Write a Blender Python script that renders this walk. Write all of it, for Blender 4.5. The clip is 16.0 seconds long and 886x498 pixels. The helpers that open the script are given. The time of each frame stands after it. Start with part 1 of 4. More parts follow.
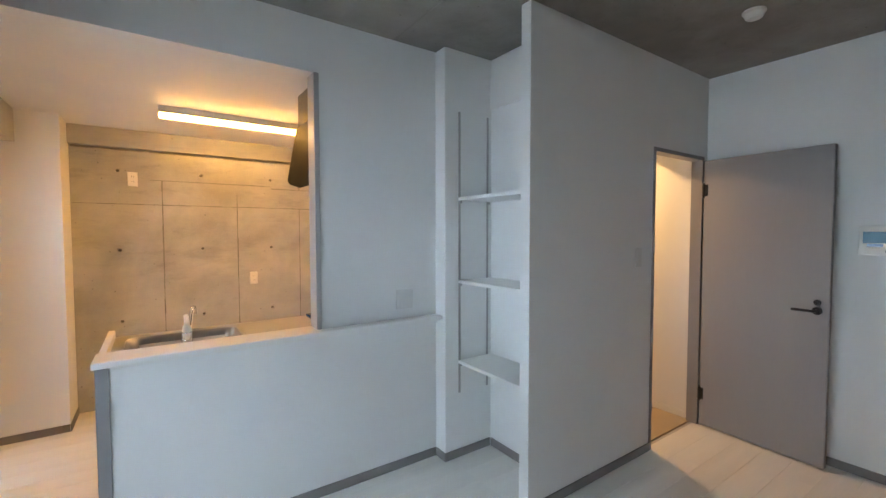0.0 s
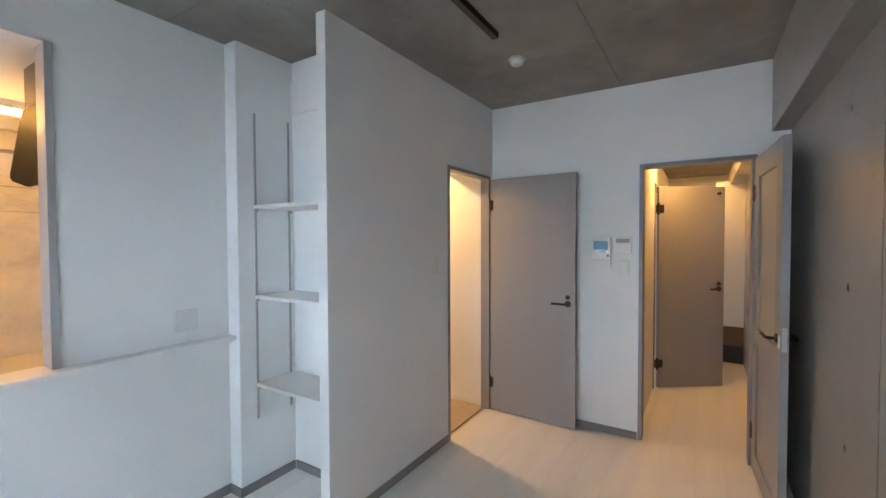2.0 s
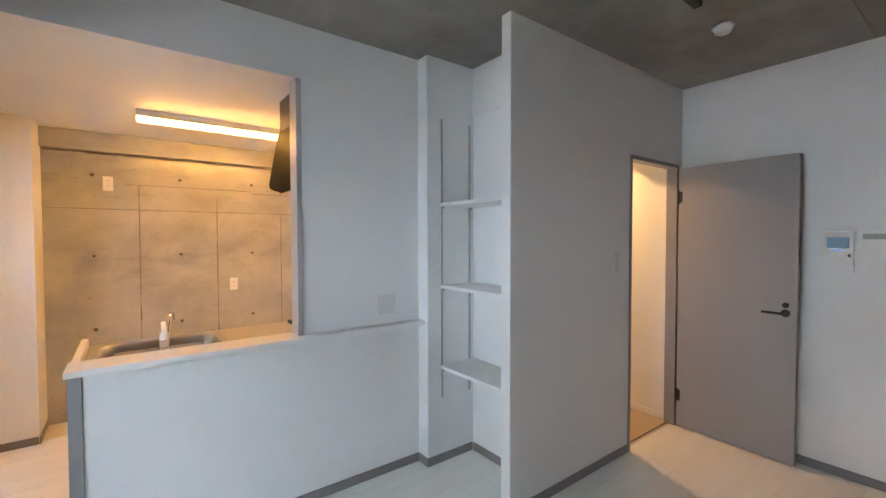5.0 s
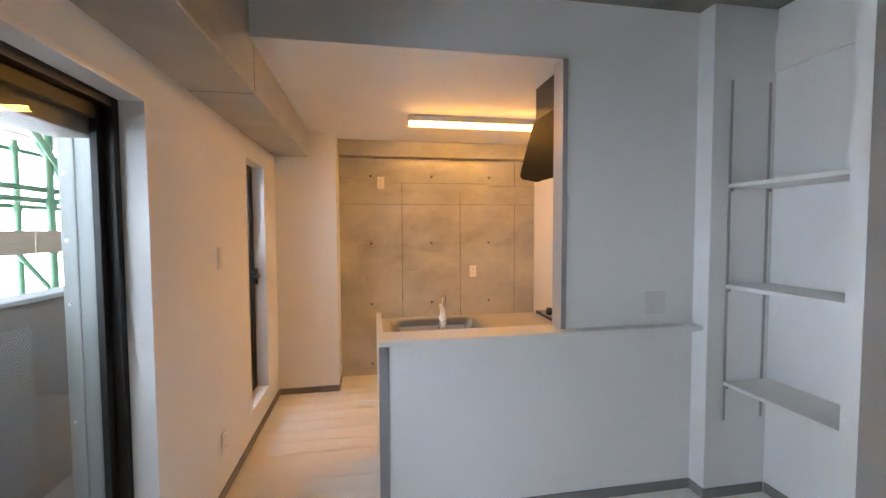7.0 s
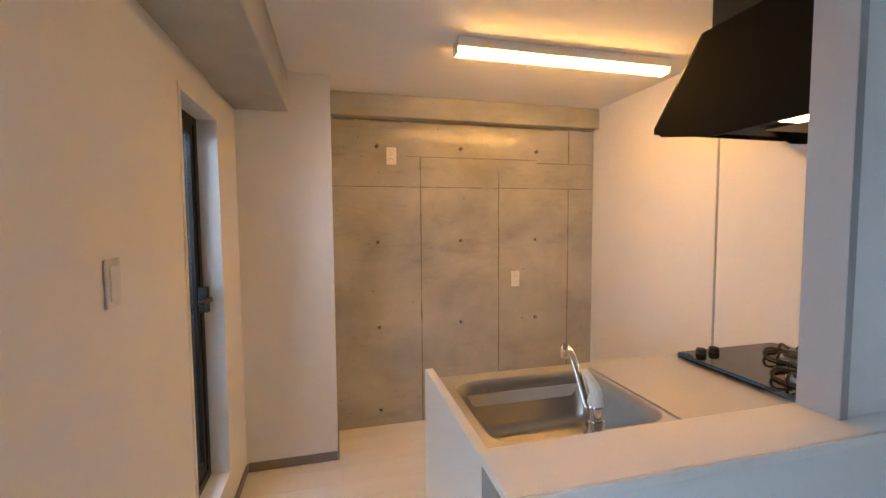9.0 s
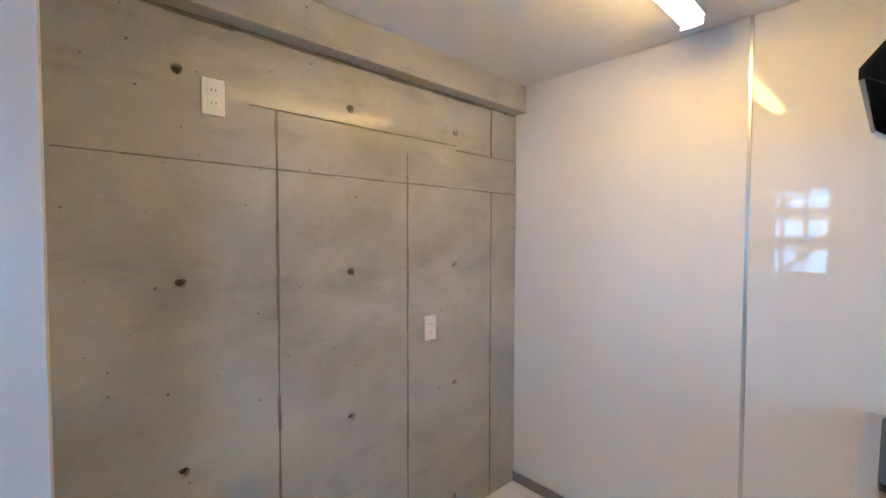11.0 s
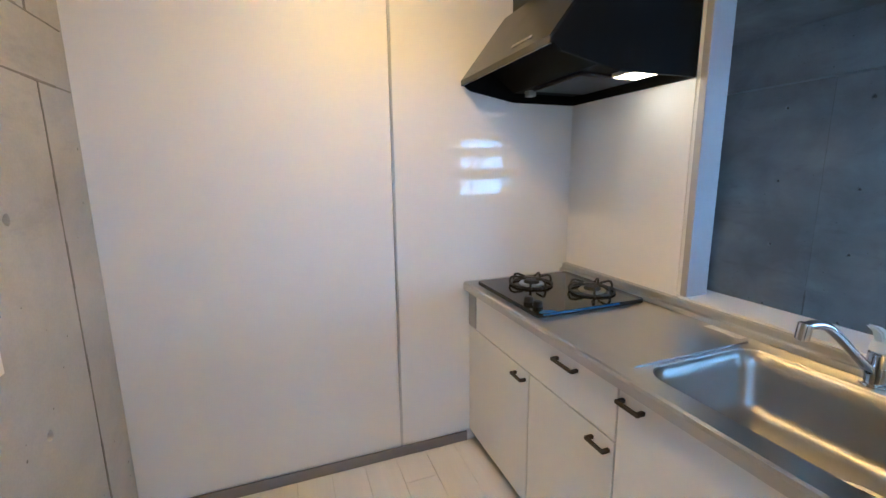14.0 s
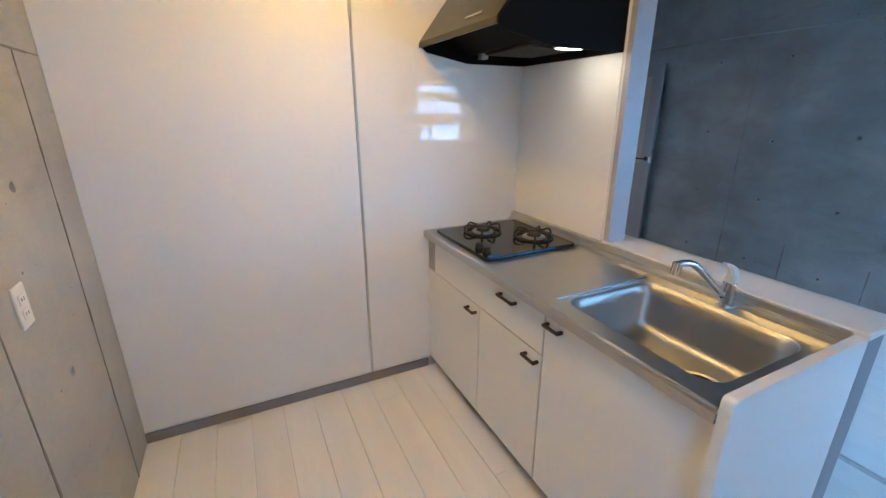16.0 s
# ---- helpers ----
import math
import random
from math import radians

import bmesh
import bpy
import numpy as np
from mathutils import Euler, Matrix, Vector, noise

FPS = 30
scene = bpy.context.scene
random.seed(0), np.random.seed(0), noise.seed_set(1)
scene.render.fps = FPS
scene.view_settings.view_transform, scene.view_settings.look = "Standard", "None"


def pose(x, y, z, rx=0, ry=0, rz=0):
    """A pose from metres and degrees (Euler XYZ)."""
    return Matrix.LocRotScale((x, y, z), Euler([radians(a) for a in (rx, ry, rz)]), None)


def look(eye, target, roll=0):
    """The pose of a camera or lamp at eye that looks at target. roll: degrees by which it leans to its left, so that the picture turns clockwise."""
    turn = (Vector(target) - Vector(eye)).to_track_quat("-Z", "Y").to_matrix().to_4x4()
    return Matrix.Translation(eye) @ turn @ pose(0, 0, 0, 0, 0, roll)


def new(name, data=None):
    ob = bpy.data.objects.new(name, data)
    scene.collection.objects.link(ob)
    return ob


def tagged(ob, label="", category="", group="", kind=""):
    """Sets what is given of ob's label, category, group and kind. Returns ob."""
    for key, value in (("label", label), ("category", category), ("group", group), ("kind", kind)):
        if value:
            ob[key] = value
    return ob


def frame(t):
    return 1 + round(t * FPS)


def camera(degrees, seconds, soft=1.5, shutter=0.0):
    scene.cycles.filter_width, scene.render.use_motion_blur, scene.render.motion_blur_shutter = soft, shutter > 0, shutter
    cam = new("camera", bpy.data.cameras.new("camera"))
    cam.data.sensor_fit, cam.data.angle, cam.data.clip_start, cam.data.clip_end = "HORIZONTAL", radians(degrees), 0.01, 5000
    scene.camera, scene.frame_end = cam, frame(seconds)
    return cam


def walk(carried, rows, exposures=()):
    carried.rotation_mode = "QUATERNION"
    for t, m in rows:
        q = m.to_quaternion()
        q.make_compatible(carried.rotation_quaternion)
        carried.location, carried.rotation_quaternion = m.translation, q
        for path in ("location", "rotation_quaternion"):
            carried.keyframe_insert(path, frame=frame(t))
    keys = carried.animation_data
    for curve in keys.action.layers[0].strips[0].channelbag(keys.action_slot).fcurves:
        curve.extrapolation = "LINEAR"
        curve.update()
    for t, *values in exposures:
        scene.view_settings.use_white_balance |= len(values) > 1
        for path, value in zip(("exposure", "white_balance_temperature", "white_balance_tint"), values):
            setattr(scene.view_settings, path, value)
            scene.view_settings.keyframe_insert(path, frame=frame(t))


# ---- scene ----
cam = camera(93.4, 16.0)
PATH = [
    (0, (0.226, -0.248, 1.476), (1.362, 1.396, 1.394), -0.1),
    (0.5, (0.26, -0.276, 1.485), (1.591, 1.215, 1.407), 0.0),
    (1, (0.287, -0.306, 1.491), (1.771, 1.033, 1.42), 0.0),
    (1.5, (0.308, -0.329, 1.494), (1.915, 0.861, 1.437), -0.1),
    (2, (0.333, -0.349, 1.498), (2.027, 0.712, 1.447), -0.2),
    (2.5, (0.346, -0.383, 1.495), (2.088, 0.599, 1.449), -0.1),
    (3, (0.349, -0.389, 1.494), (2.092, 0.59, 1.444), -0.0),
    (3.5, (0.338, -0.359, 1.483), (2.034, 0.7, 1.432), 0.1),
    (4, (0.311, -0.321, 1.481), (1.895, 0.898, 1.425), 0.1),
    (4.5, (0.269, -0.289, 1.479), (1.689, 1.119, 1.424), -0.1),
    (5, (0.221, -0.269, 1.476), (1.421, 1.33, 1.42), -0.1),
    (7.5, (-0.114, 0.208, 1.463), (0.178, 2.184, 1.359), -0.3),
    (8, (-0.193, 0.524, 1.442), (0.109, 2.498, 1.331), -0.4),
    (10.5, (-0.351, 2.341, 1.491), (0.77, 3.995, 1.394), 0.2),
    (11, (-0.299, 2.669, 1.48), (1.057, 4.137, 1.412), 0.1),
    (11.5, (-0.252, 2.932, 1.473), (1.338, 4.144, 1.409), 0.1),
    (12, (-0.198, 3.185, 1.487), (1.612, 4.032, 1.404), -0.0),
    (12.5, (-0.126, 3.34, 1.479), (1.823, 3.775, 1.365), -0.3),
    (13, (-0.12, 3.448, 1.47), (1.868, 3.371, 1.263), -0.5),
    (13.5, (-0.159, 3.51, 1.441), (1.76, 3.024, 1.152), -0.9),
    (14, (-0.183, 3.527, 1.432), (1.66, 2.841, 1.068), -0.7),
    (14.5, (-0.253, 3.557, 1.484), (1.53, 2.787, 1.008), -0.1),
    (15, (-0.356, 3.603, 1.499), (1.402, 2.827, 0.945), -0.0),
    (15.5, (-0.397, 3.626, 1.499), (1.356, 2.857, 0.92), -0.4),
    (16, (-0.395, 3.616, 1.532), (1.31, 2.786, 0.898), -0.1),
]
walk(cam, [(t, look(eye, target, roll)) for t, eye, target, roll in PATH],
     exposures=[(0.0, 0.98, 7550, 15), (1.5, 1.2, 7400, 15), (3.0, 1.48, 8300, 19), (4.0, 1.28, 8300, 19), (5.0, 1.1, 8000, 19),
                (7.5, 0.73, 8100, 22), (8.2, 0.63, 8100, 22), (10.3, 0.55, 4750, 5), (12.0, 0.5, 4600, 4), (13.0, 0.55, 4650, 4), (14.5, 0.6, 4600, 2), (16.0, 0.62, 4780, 3)])

# ---------------------------------------------------------------- world and light
world = bpy.data.worlds.new("sky")
scene.world = world
world.use_nodes = True
wn = world.node_tree.nodes
sky = wn.new("ShaderNodeTexSky")
sky.sky_type = "NISHITA"
sky.sun_disc = False
sky.sun_elevation = radians(48)
sky.sun_rotation = radians(250)
wn["Background"].inputs["Strength"].default_value = 0.12
world.node_tree.links.new(sky.outputs["Color"], wn["Background"].inputs["Color"])
sun = new("sun", bpy.data.lights.new("sun", "SUN"))
sun.data.energy = 0.9
sun.data.angle = radians(14)
sun.data.color = (1.0, 0.97, 0.92)
sun.matrix_world = look((-6, 1, 7), (0, 1.5, 0))

DAY_GLOW = 13.5      # the sheeting round the scaffold, glowing in place of daylight
KITCHEN_TUBE = 35.0
HOOD_LED = 9.0
HALL_SPOT = 60.0
WASH_LAMP = 14.0
WARM = (1.0, 0.52, 0.125)


def spot_lamp(name, place, watts, size, colour):
    ob = new(name, bpy.data.lights.new(name, "AREA"))
    ob.data.shape = "DISK"
    ob.data.size = size
    ob.data.energy = watts
    ob.data.color = colour
    ob.location = place
    return ob


# Light for the hall downlight, set a little off its lens.
spot_lamp("hall_added_light", (4.75, -0.22, 2.285), 4.4, 0.08, (1.0, 0.55, 0.17))
# Second hall light, added without a fixture to brighten the far end.
spot_lamp("hall_added_light", (6.1, -0.35, 2.285), 2.0, 0.08, (1.0, 0.55, 0.17))
spot_lamp("washroom_lamp_light", (3.20, 1.95, 2.285), 8.0, 0.10, (1.0, 0.64, 0.30))


# ---------------------------------------------------------------- materials
def material(name, colour, rough=0.6, metal=0.0, vary=0.08, scale=4.0, fine=60.0, bump=0.05, bump_scale=None,
             piece=0.0, coat=0.0, stretch=(1, 1, 1), spec=0.5, rough_vary=0.08):
    """A surface with blotches and grain of its own; piece: how far separate pieces differ."""
    m = bpy.data.materials.new(name)
    m.use_nodes = True
    nt = m.node_tree
    n, link = nt.nodes, nt.links.new
    b = n["Principled BSDF"]
    geo = n.new("ShaderNodeTexCoord")
    mp = n.new("ShaderNodeMapping")
    mp.inputs["Scale"].default_value = stretch
    link(geo.outputs["Object"], mp.inputs["Vector"])
    big = n.new("ShaderNodeTexNoise")
    big.inputs["Scale"].default_value = scale
    big.inputs["Detail"].default_value = 5
    small = n.new("ShaderNodeTexNoise")
    small.inputs["Scale"].default_value = fine
    small.inputs["Detail"].default_value = 3
    link(mp.outputs[0], big.inputs["Vector"])
    link(mp.outputs[0], small.inputs["Vector"])
    mix = n.new("ShaderNodeMath")
    mix.operation = "MULTIPLY_ADD"
    mix.inputs[1].default_value = 0.35
    link(small.outputs["Fac"], mix.inputs[0])
    link(big.outputs["Fac"], mix.inputs[2])
    ramp = n.new("ShaderNodeMapRange")
    ramp.inputs["From Min"].default_value = 0.4
    ramp.inputs["From Max"].default_value = 0.95
    ramp.inputs["To Min"].default_value = 1 - vary
    ramp.inputs["To Max"].default_value = 1 + vary
    link(mix.outputs[0], ramp.inputs["Value"])
    last = ramp.outputs[0]
    if piece:
        info = n.new("ShaderNodeObjectInfo")
        pr = n.new("ShaderNodeMapRange")
        pr.inputs["To Min"].default_value = 1 - piece
        pr.inputs["To Max"].default_value = 1 + piece
        link(info.outputs["Random"], pr.inputs["Value"])
        mul = n.new("ShaderNodeMath")
        mul.operation = "MULTIPLY"
        link(last, mul.inputs[0])
        link(pr.outputs[0], mul.inputs[1])
        last = mul.outputs[0]
    col = n.new("ShaderNodeVectorMath")
    col.operation = "SCALE"
    col.inputs[0].default_value = colour
    link(last, col.inputs["Scale"])
    link(col.outputs[0], b.inputs["Base Color"])
    rr = n.new("ShaderNodeMapRange")
    rr.inputs["To Min"].default_value = max(0.005, rough - rough_vary)
    rr.inputs["To Max"].default_value = min(1.0, rough + rough_vary)
    link(big.outputs["Fac"], rr.inputs["Value"])
    link(rr.outputs[0], b.inputs["Roughness"])
    b.inputs["Metallic"].default_value = metal
    b.inputs["Coat Weight"].default_value = coat
    b.inputs["Coat Roughness"].default_value = 0.03
    b.inputs["Specular IOR Level"].default_value = spec
    if bump:
        bp = n.new("ShaderNodeBump")
        bp.inputs["Strength"].default_value = bump
        bp.inputs["Distance"].default_value = 0.004
        link(small.outputs["Fac"] if not bump_scale else big.outputs["Fac"], bp.inputs["Height"])
        link(bp.outputs[0], b.inputs["Normal"])
    return m


def concrete(name, dark, light, rough=0.42, sealer=0.0, damp=0.82):
    """Fair-faced concrete: cloudy greys, pale runs, pits and a thin sealer."""
    m = bpy.data.materials.new(name)
    m.use_nodes = True
    nt = m.node_tree
    n, link = nt.nodes, nt.links.new
    b = n["Principled BSDF"]
    tc = n.new("ShaderNodeTexCoord")
    cloud = n.new("ShaderNodeTexNoise")
    cloud.inputs["Scale"].default_value = 2.3
    cloud.inputs["Detail"].default_value = 9
    cloud.inputs["Roughness"].default_value = 0.6
    cloud.inputs["Distortion"].default_value = 0.4
    link(tc.outputs["Object"], cloud.inputs["Vector"])
    # damp marks and pour lines, long sideways
    mq = n.new("ShaderNodeMapping")
    mq.inputs["Location"].default_value = (3.1, 0.7, 1.9)
    mq.inputs["Scale"].default_value = (1.3, 1.3, 5.0)
    link(tc.outputs["Object"], mq.inputs["Vector"])
    marks = n.new("ShaderNodeTexNoise")
    marks.inputs["Scale"].default_value = 1.7
    marks.inputs["Detail"].default_value = 8
    marks.inputs["Roughness"].default_value = 0.65
    marks.inputs["Distortion"].default_value = 0.2
    link(mq.outputs[0], marks.inputs["Vector"])
    mk = n.new("ShaderNodeMapRange")
    mk.inputs["From Min"].default_value = 0.56
    mk.inputs["From Max"].default_value = 0.70
    mk.inputs["To Min"].default_value = 1.0
    mk.inputs["To Max"].default_value = damp
    link(marks.outputs["Fac"], mk.inputs["Value"])
    mp = n.new("ShaderNodeMapping")
    mp.inputs["Scale"].default_value = (1.0, 1.0, 2.6)
    link(tc.outputs["Object"], mp.inputs["Vector"])
    bands = n.new("ShaderNodeTexNoise")
    bands.inputs["Scale"].default_value = 1.1
    bands.inputs["Detail"].default_value = 6
    link(mp.outputs[0], bands.inputs["Vector"])
    grain = n.new("ShaderNodeTexNoise")
    grain.inputs["Scale"].default_value = 140
    link(tc.outputs["Object"], grain.inputs["Vector"])
    s1 = n.new("ShaderNodeMath")
    s1.operation = "ADD"
    link(cloud.outputs["Fac"], s1.inputs[0])
    link(bands.outputs["Fac"], s1.inputs[1])
    s2 = n.new("ShaderNodeMath")
    s2.operation = "MULTIPLY_ADD"
    s2.inputs[1].default_value = 0.22
    link(grain.outputs["Fac"], s2.inputs[0])
    link(s1.outputs[0], s2.inputs[2])
    ramp = n.new("ShaderNodeValToRGB")
    ramp.color_ramp.elements[0].position = 0.45
    ramp.color_ramp.elements[0].color = (*dark, 1)
    ramp.color_ramp.elements[1].position = 0.70
    ramp.color_ramp.elements[1].color = (*light, 1)
    half = n.new("ShaderNodeMath")
    half.operation = "MULTIPLY"
    half.inputs[1].default_value = 0.5
    link(s2.outputs[0], half.inputs[0])
    link(half.outputs[0], ramp.inputs["Fac"])
    pit = n.new("ShaderNodeTexVoronoi")
    pit.inputs["Scale"].default_value = 8.0
    link(tc.outputs["Object"], pit.inputs["Vector"])
    pr = n.new("ShaderNodeMapRange")
    pr.inputs["From Min"].default_value = 0.028
    pr.inputs["From Max"].default_value = 0.05
    link(pit.outputs["Distance"], pr.inputs["Value"])
    speck = n.new("ShaderNodeTexVoronoi")
    speck.inputs["Scale"].default_value = 21.0
    link(tc.outputs["Object"], speck.inputs["Vector"])
    sr = n.new("ShaderNodeMapRange")
    sr.inputs["From Min"].default_value = 0.045
    sr.inputs["From Max"].default_value = 0.085
    link(speck.outputs["Distance"], sr.inputs["Value"])
    sep = n.new("ShaderNodeSeparateColor")
    link(speck.outputs["Color"], sep.inputs["Color"])
    few = n.new("ShaderNodeMath")
    few.operation = "LESS_THAN"
    few.inputs[1].default_value = 0.72
    link(sep.outputs["Red"], few.inputs[0])
    keep = n.new("ShaderNodeMath")
    keep.operation = "MAXIMUM"
    link(sr.outputs[0], keep.inputs[0])
    link(few.outputs[0], keep.inputs[1])
    both = n.new("ShaderNodeMath")
    both.operation = "MINIMUM"
    link(pr.outputs[0], both.inputs[0])
    link(keep.outputs[0], both.inputs[1])
    dk = n.new("ShaderNodeMix")
    dk.data_type = "RGBA"
    link(both.outputs[0], dk.inputs["Factor"])
    dk.inputs["A"].default_value = (dark[0] * 0.45, dark[1] * 0.45, dark[2] * 0.42, 1)
    link(ramp.outputs["Color"], dk.inputs["B"])
    stained = n.new("ShaderNodeVectorMath")
    stained.operation = "SCALE"
    link(dk.outputs["Result"], stained.inputs[0])
    link(mk.outputs[0], stained.inputs["Scale"])
    link(stained.outputs[0], b.inputs["Base Color"])
    rr = n.new("ShaderNodeMapRange")
    rr.inputs["To Min"].default_value = rough - 0.12
    rr.inputs["To Max"].default_value = rough + 0.2
    link(cloud.outputs["Fac"], rr.inputs["Value"])
    link(rr.outputs[0], b.inputs["Roughness"])
    # thin sealer, worn through in patches
    cw = n.new("ShaderNodeMapRange")
    cw.inputs["From Min"].default_value = 0.40
    cw.inputs["From Max"].default_value = 0.60
    cw.inputs["To Max"].default_value = sealer
    link(bands.outputs["Fac"], cw.inputs["Value"])
    link(cw.outputs[0], b.inputs["Coat Weight"])
    b.inputs["Coat Roughness"].default_value = 0.13
    bp = n.new("ShaderNodeBump")
    bp.inputs["Strength"].default_value = 0.25
    bp.inputs["Distance"].default_value = 0.004
    mul = n.new("ShaderNodeMath")
    mul.operation = "MULTIPLY"
    link(both.outputs[0], mul.inputs[0])
    link(cloud.outputs["Fac"], mul.inputs[1])
    link(mul.outputs[0], bp.inputs["Height"])
    link(bp.outputs[0], b.inputs["Normal"])
    return m


def glow(name, colour, strength):
    m = bpy.data.materials.new(name)
    m.use_nodes = True
    b = m.node_tree.nodes["Principled BSDF"]
    b.inputs["Base Color"].default_value = (0.8, 0.8, 0.8, 1)
    b.inputs["Emission Color"].default_value = (*colour, 1)
    b.inputs["Emission Strength"].default_value = strength
    return m


def clear_glass(name, tint=(0.93, 0.96, 0.95), rough=0.01, gain=1.0):
    m = bpy.data.materials.new(name)
    m.use_nodes = True
    n, link = m.node_tree.nodes, m.node_tree.links.new
    tr = n.new("ShaderNodeBsdfTransparent")
    tr.inputs["Color"].default_value = (*tint, 1)
    gl = n.new("ShaderNodeBsdfGlossy")
    gl.inputs["Roughness"].default_value = rough
    lw = n.new("ShaderNodeLayerWeight")
    lw.inputs["Blend"].default_value = 0.5
    pw = n.new("ShaderNodeMath")
    pw.operation = "POWER"
    pw.inputs[1].default_value = 4.0
    link(lw.outputs["Facing"], pw.inputs[0])
    fr = n.new("ShaderNodeMath")
    fr.operation = "MULTIPLY_ADD"
    fr.inputs[1].default_value = 0.5
    fr.inputs[2].default_value = 0.04
    link(pw.outputs[0], fr.inputs[0])
    mx = n.new("ShaderNodeMixShader")
    link(fr.outputs[0], mx.inputs[0])
    link(tr.outputs[0], mx.inputs[1])
    link(gl.outputs[0], mx.inputs[2])
    link(mx.outputs[0], n["Material Output"].inputs["Surface"])
    return m


M_WALL = material("white_wallpaper", (0.80, 0.80, 0.79), 0.75, vary=0.02, scale=2.5, fine=420, bump=0.22)
M_WHITE = material("white_plaster", (0.80, 0.79, 0.77), 0.7, vary=0.025, scale=3, fine=260, bump=0.12)
M_GLOSS = material("gloss_white_panel", (0.82, 0.81, 0.79), 0.012, vary=0.012, scale=1.5, fine=30, bump=0.0, rough_vary=0.004, spec=0.4)
M_MATT = material("matt_white_panel", (0.80, 0.79, 0.77), 0.55, vary=0.015, scale=2, fine=200, bump=0.05)
M_DOOR = material("grey_laminate_door", (0.30, 0.285, 0.28), 0.5, vary=0.05, scale=3, fine=140, bump=0.05, stretch=(1, 1, 0.12))
M_TRIM = material("grey_trim", (0.27, 0.26, 0.265), 0.5, vary=0.05, scale=5, fine=90, bump=0.04)
M_JAMB = material("pale_grey_lining", (0.40, 0.39, 0.395), 0.5, vary=0.04, scale=5, fine=90, bump=0.04)
M_BASE = material("grey_skirting", (0.22, 0.205, 0.20), 0.5, vary=0.06, scale=5, fine=90, bump=0.04)
M_LEDGE = material("white_ledge_board", (0.80, 0.79, 0.77), 0.38, vary=0.02, scale=4, fine=90, bump=0.03)
M_PLANK = material("white_wood_plank", (0.81, 0.785, 0.74), 0.42, vary=0.06, scale=3, fine=40, bump=0.08, piece=0.022, stretch=(0.25, 3, 1))
M_SUB = material("grey_joint", (0.55, 0.53, 0.50), 0.8, vary=0.1)
M_VINYL = material("beige_vinyl", (0.46, 0.37, 0.28), 0.5, vary=0.08, scale=5, fine=70)
M_CONC = concrete("fair_faced_concrete", (0.315, 0.306, 0.278), (0.50, 0.487, 0.447), rough=0.36, sealer=0.55)
# M_CONC scaled down; the room wall's dimness is put into the colour.
M_CONC3 = concrete("dimmed_wall_concrete", (0.225, 0.219, 0.203), (0.37, 0.361, 0.336), rough=0.36, sealer=0.4, damp=0.86)
M_CONC2 = concrete("ceiling_concrete", (0.20, 0.19, 0.17), (0.34, 0.325, 0.295), rough=0.7)
M_SEAM_SHADE = material("seam_and_shade_strip", (0.205, 0.192, 0.166), 0.8, vary=0.25, scale=14, fine=80, bump=0.3)
M_HOLE = material("tie_hole_shade", (0.13, 0.12, 0.105), 0.9, vary=0.3, scale=40, fine=160, bump=0.4)
M_BLACK = material("black_metal", (0.022, 0.021, 0.020), 0.42, metal=0.3, vary=0.15, scale=8, fine=90, bump=0.03)
M_HOOD = material("black_enamel_hood", (0.018, 0.017, 0.016), 0.2, metal=0.0, vary=0.12, scale=6, fine=80, bump=0.0)
M_HOODM = material("matt_black_hood_sheet", (0.006, 0.006, 0.006), 0.55, vary=0.1, scale=6, fine=80, bump=0.0, spec=0.06)
M_BROWN = material("dark_brown_handle", (0.05, 0.036, 0.028), 0.4, metal=0.4, vary=0.15, scale=30, fine=120)
M_STEEL = material("brushed_stainless", (0.58, 0.57, 0.55), 0.33, metal=1.0, vary=0.02, scale=5, fine=160, bump=0.012, stretch=(0.15, 6, 6), rough_vary=0.03)
M_SINK = material("satin_stainless_bowl", (0.43, 0.42, 0.40), 0.36, metal=1.0, vary=0.06, scale=12, fine=260, bump=0.04)
M_CHROME = material("chrome", (0.75, 0.75, 0.76), 0.07, metal=1.0, vary=0.02, bump=0.0, rough_vary=0.02)
M_ALU = material("satin_aluminium", (0.55, 0.55, 0.54), 0.3, metal=1.0, vary=0.05, fine=120)
M_CAB = material("white_cabinet_laminate", (0.80, 0.785, 0.75), 0.35, vary=0.015, scale=3, fine=60, bump=0.02)
M_PLAST = material("white_plastic", (0.80, 0.79, 0.76), 0.35, vary=0.02, scale=20, fine=120, bump=0.0)
M_GREYP = material("grey_plastic", (0.38, 0.37, 0.36), 0.45, vary=0.04, scale=20, fine=120, bump=0.0)
M_PALE = material("pale_grey_plastic", (0.72, 0.715, 0.70), 0.45, vary=0.03, scale=20, fine=120, bump=0.0)
M_SLOT = material("dark_slot", (0.03, 0.03, 0.03), 0.6, vary=0.1)
M_HOBG = material("black_hob_glass", (0.012, 0.012, 0.013), 0.06, vary=0.1, bump=0.0, rough_vary=0.03)
M_IRON = material("black_cast_iron", (0.016, 0.016, 0.016), 0.5, vary=0.2, scale=30, fine=150, bump=0.2)
M_BLUE = material("blue_protective_film", (0.02, 0.10, 0.30), 0.12, vary=0.1, scale=12, bump=0.0)
M_SCREEN = material("blue_lcd", (0.02, 0.18, 0.29), 0.3, vary=0.12, scale=30, bump=0.0)
M_GLASS = clear_glass("window_glass")
M_FROST = material("pale_frosted_glass", (0.40, 0.385, 0.31), 0.5, vary=0.04, scale=6, bump=0.0)
M_GREEN = material("green_painted_pipe", (0.055, 0.16, 0.085), 0.5, vary=0.15, scale=9, fine=60)
M_WOODP = material("scaffold_plank", (0.26, 0.20, 0.15), 0.8, vary=0.2, scale=6, fine=60, stretch=(4, 0.5, 4))
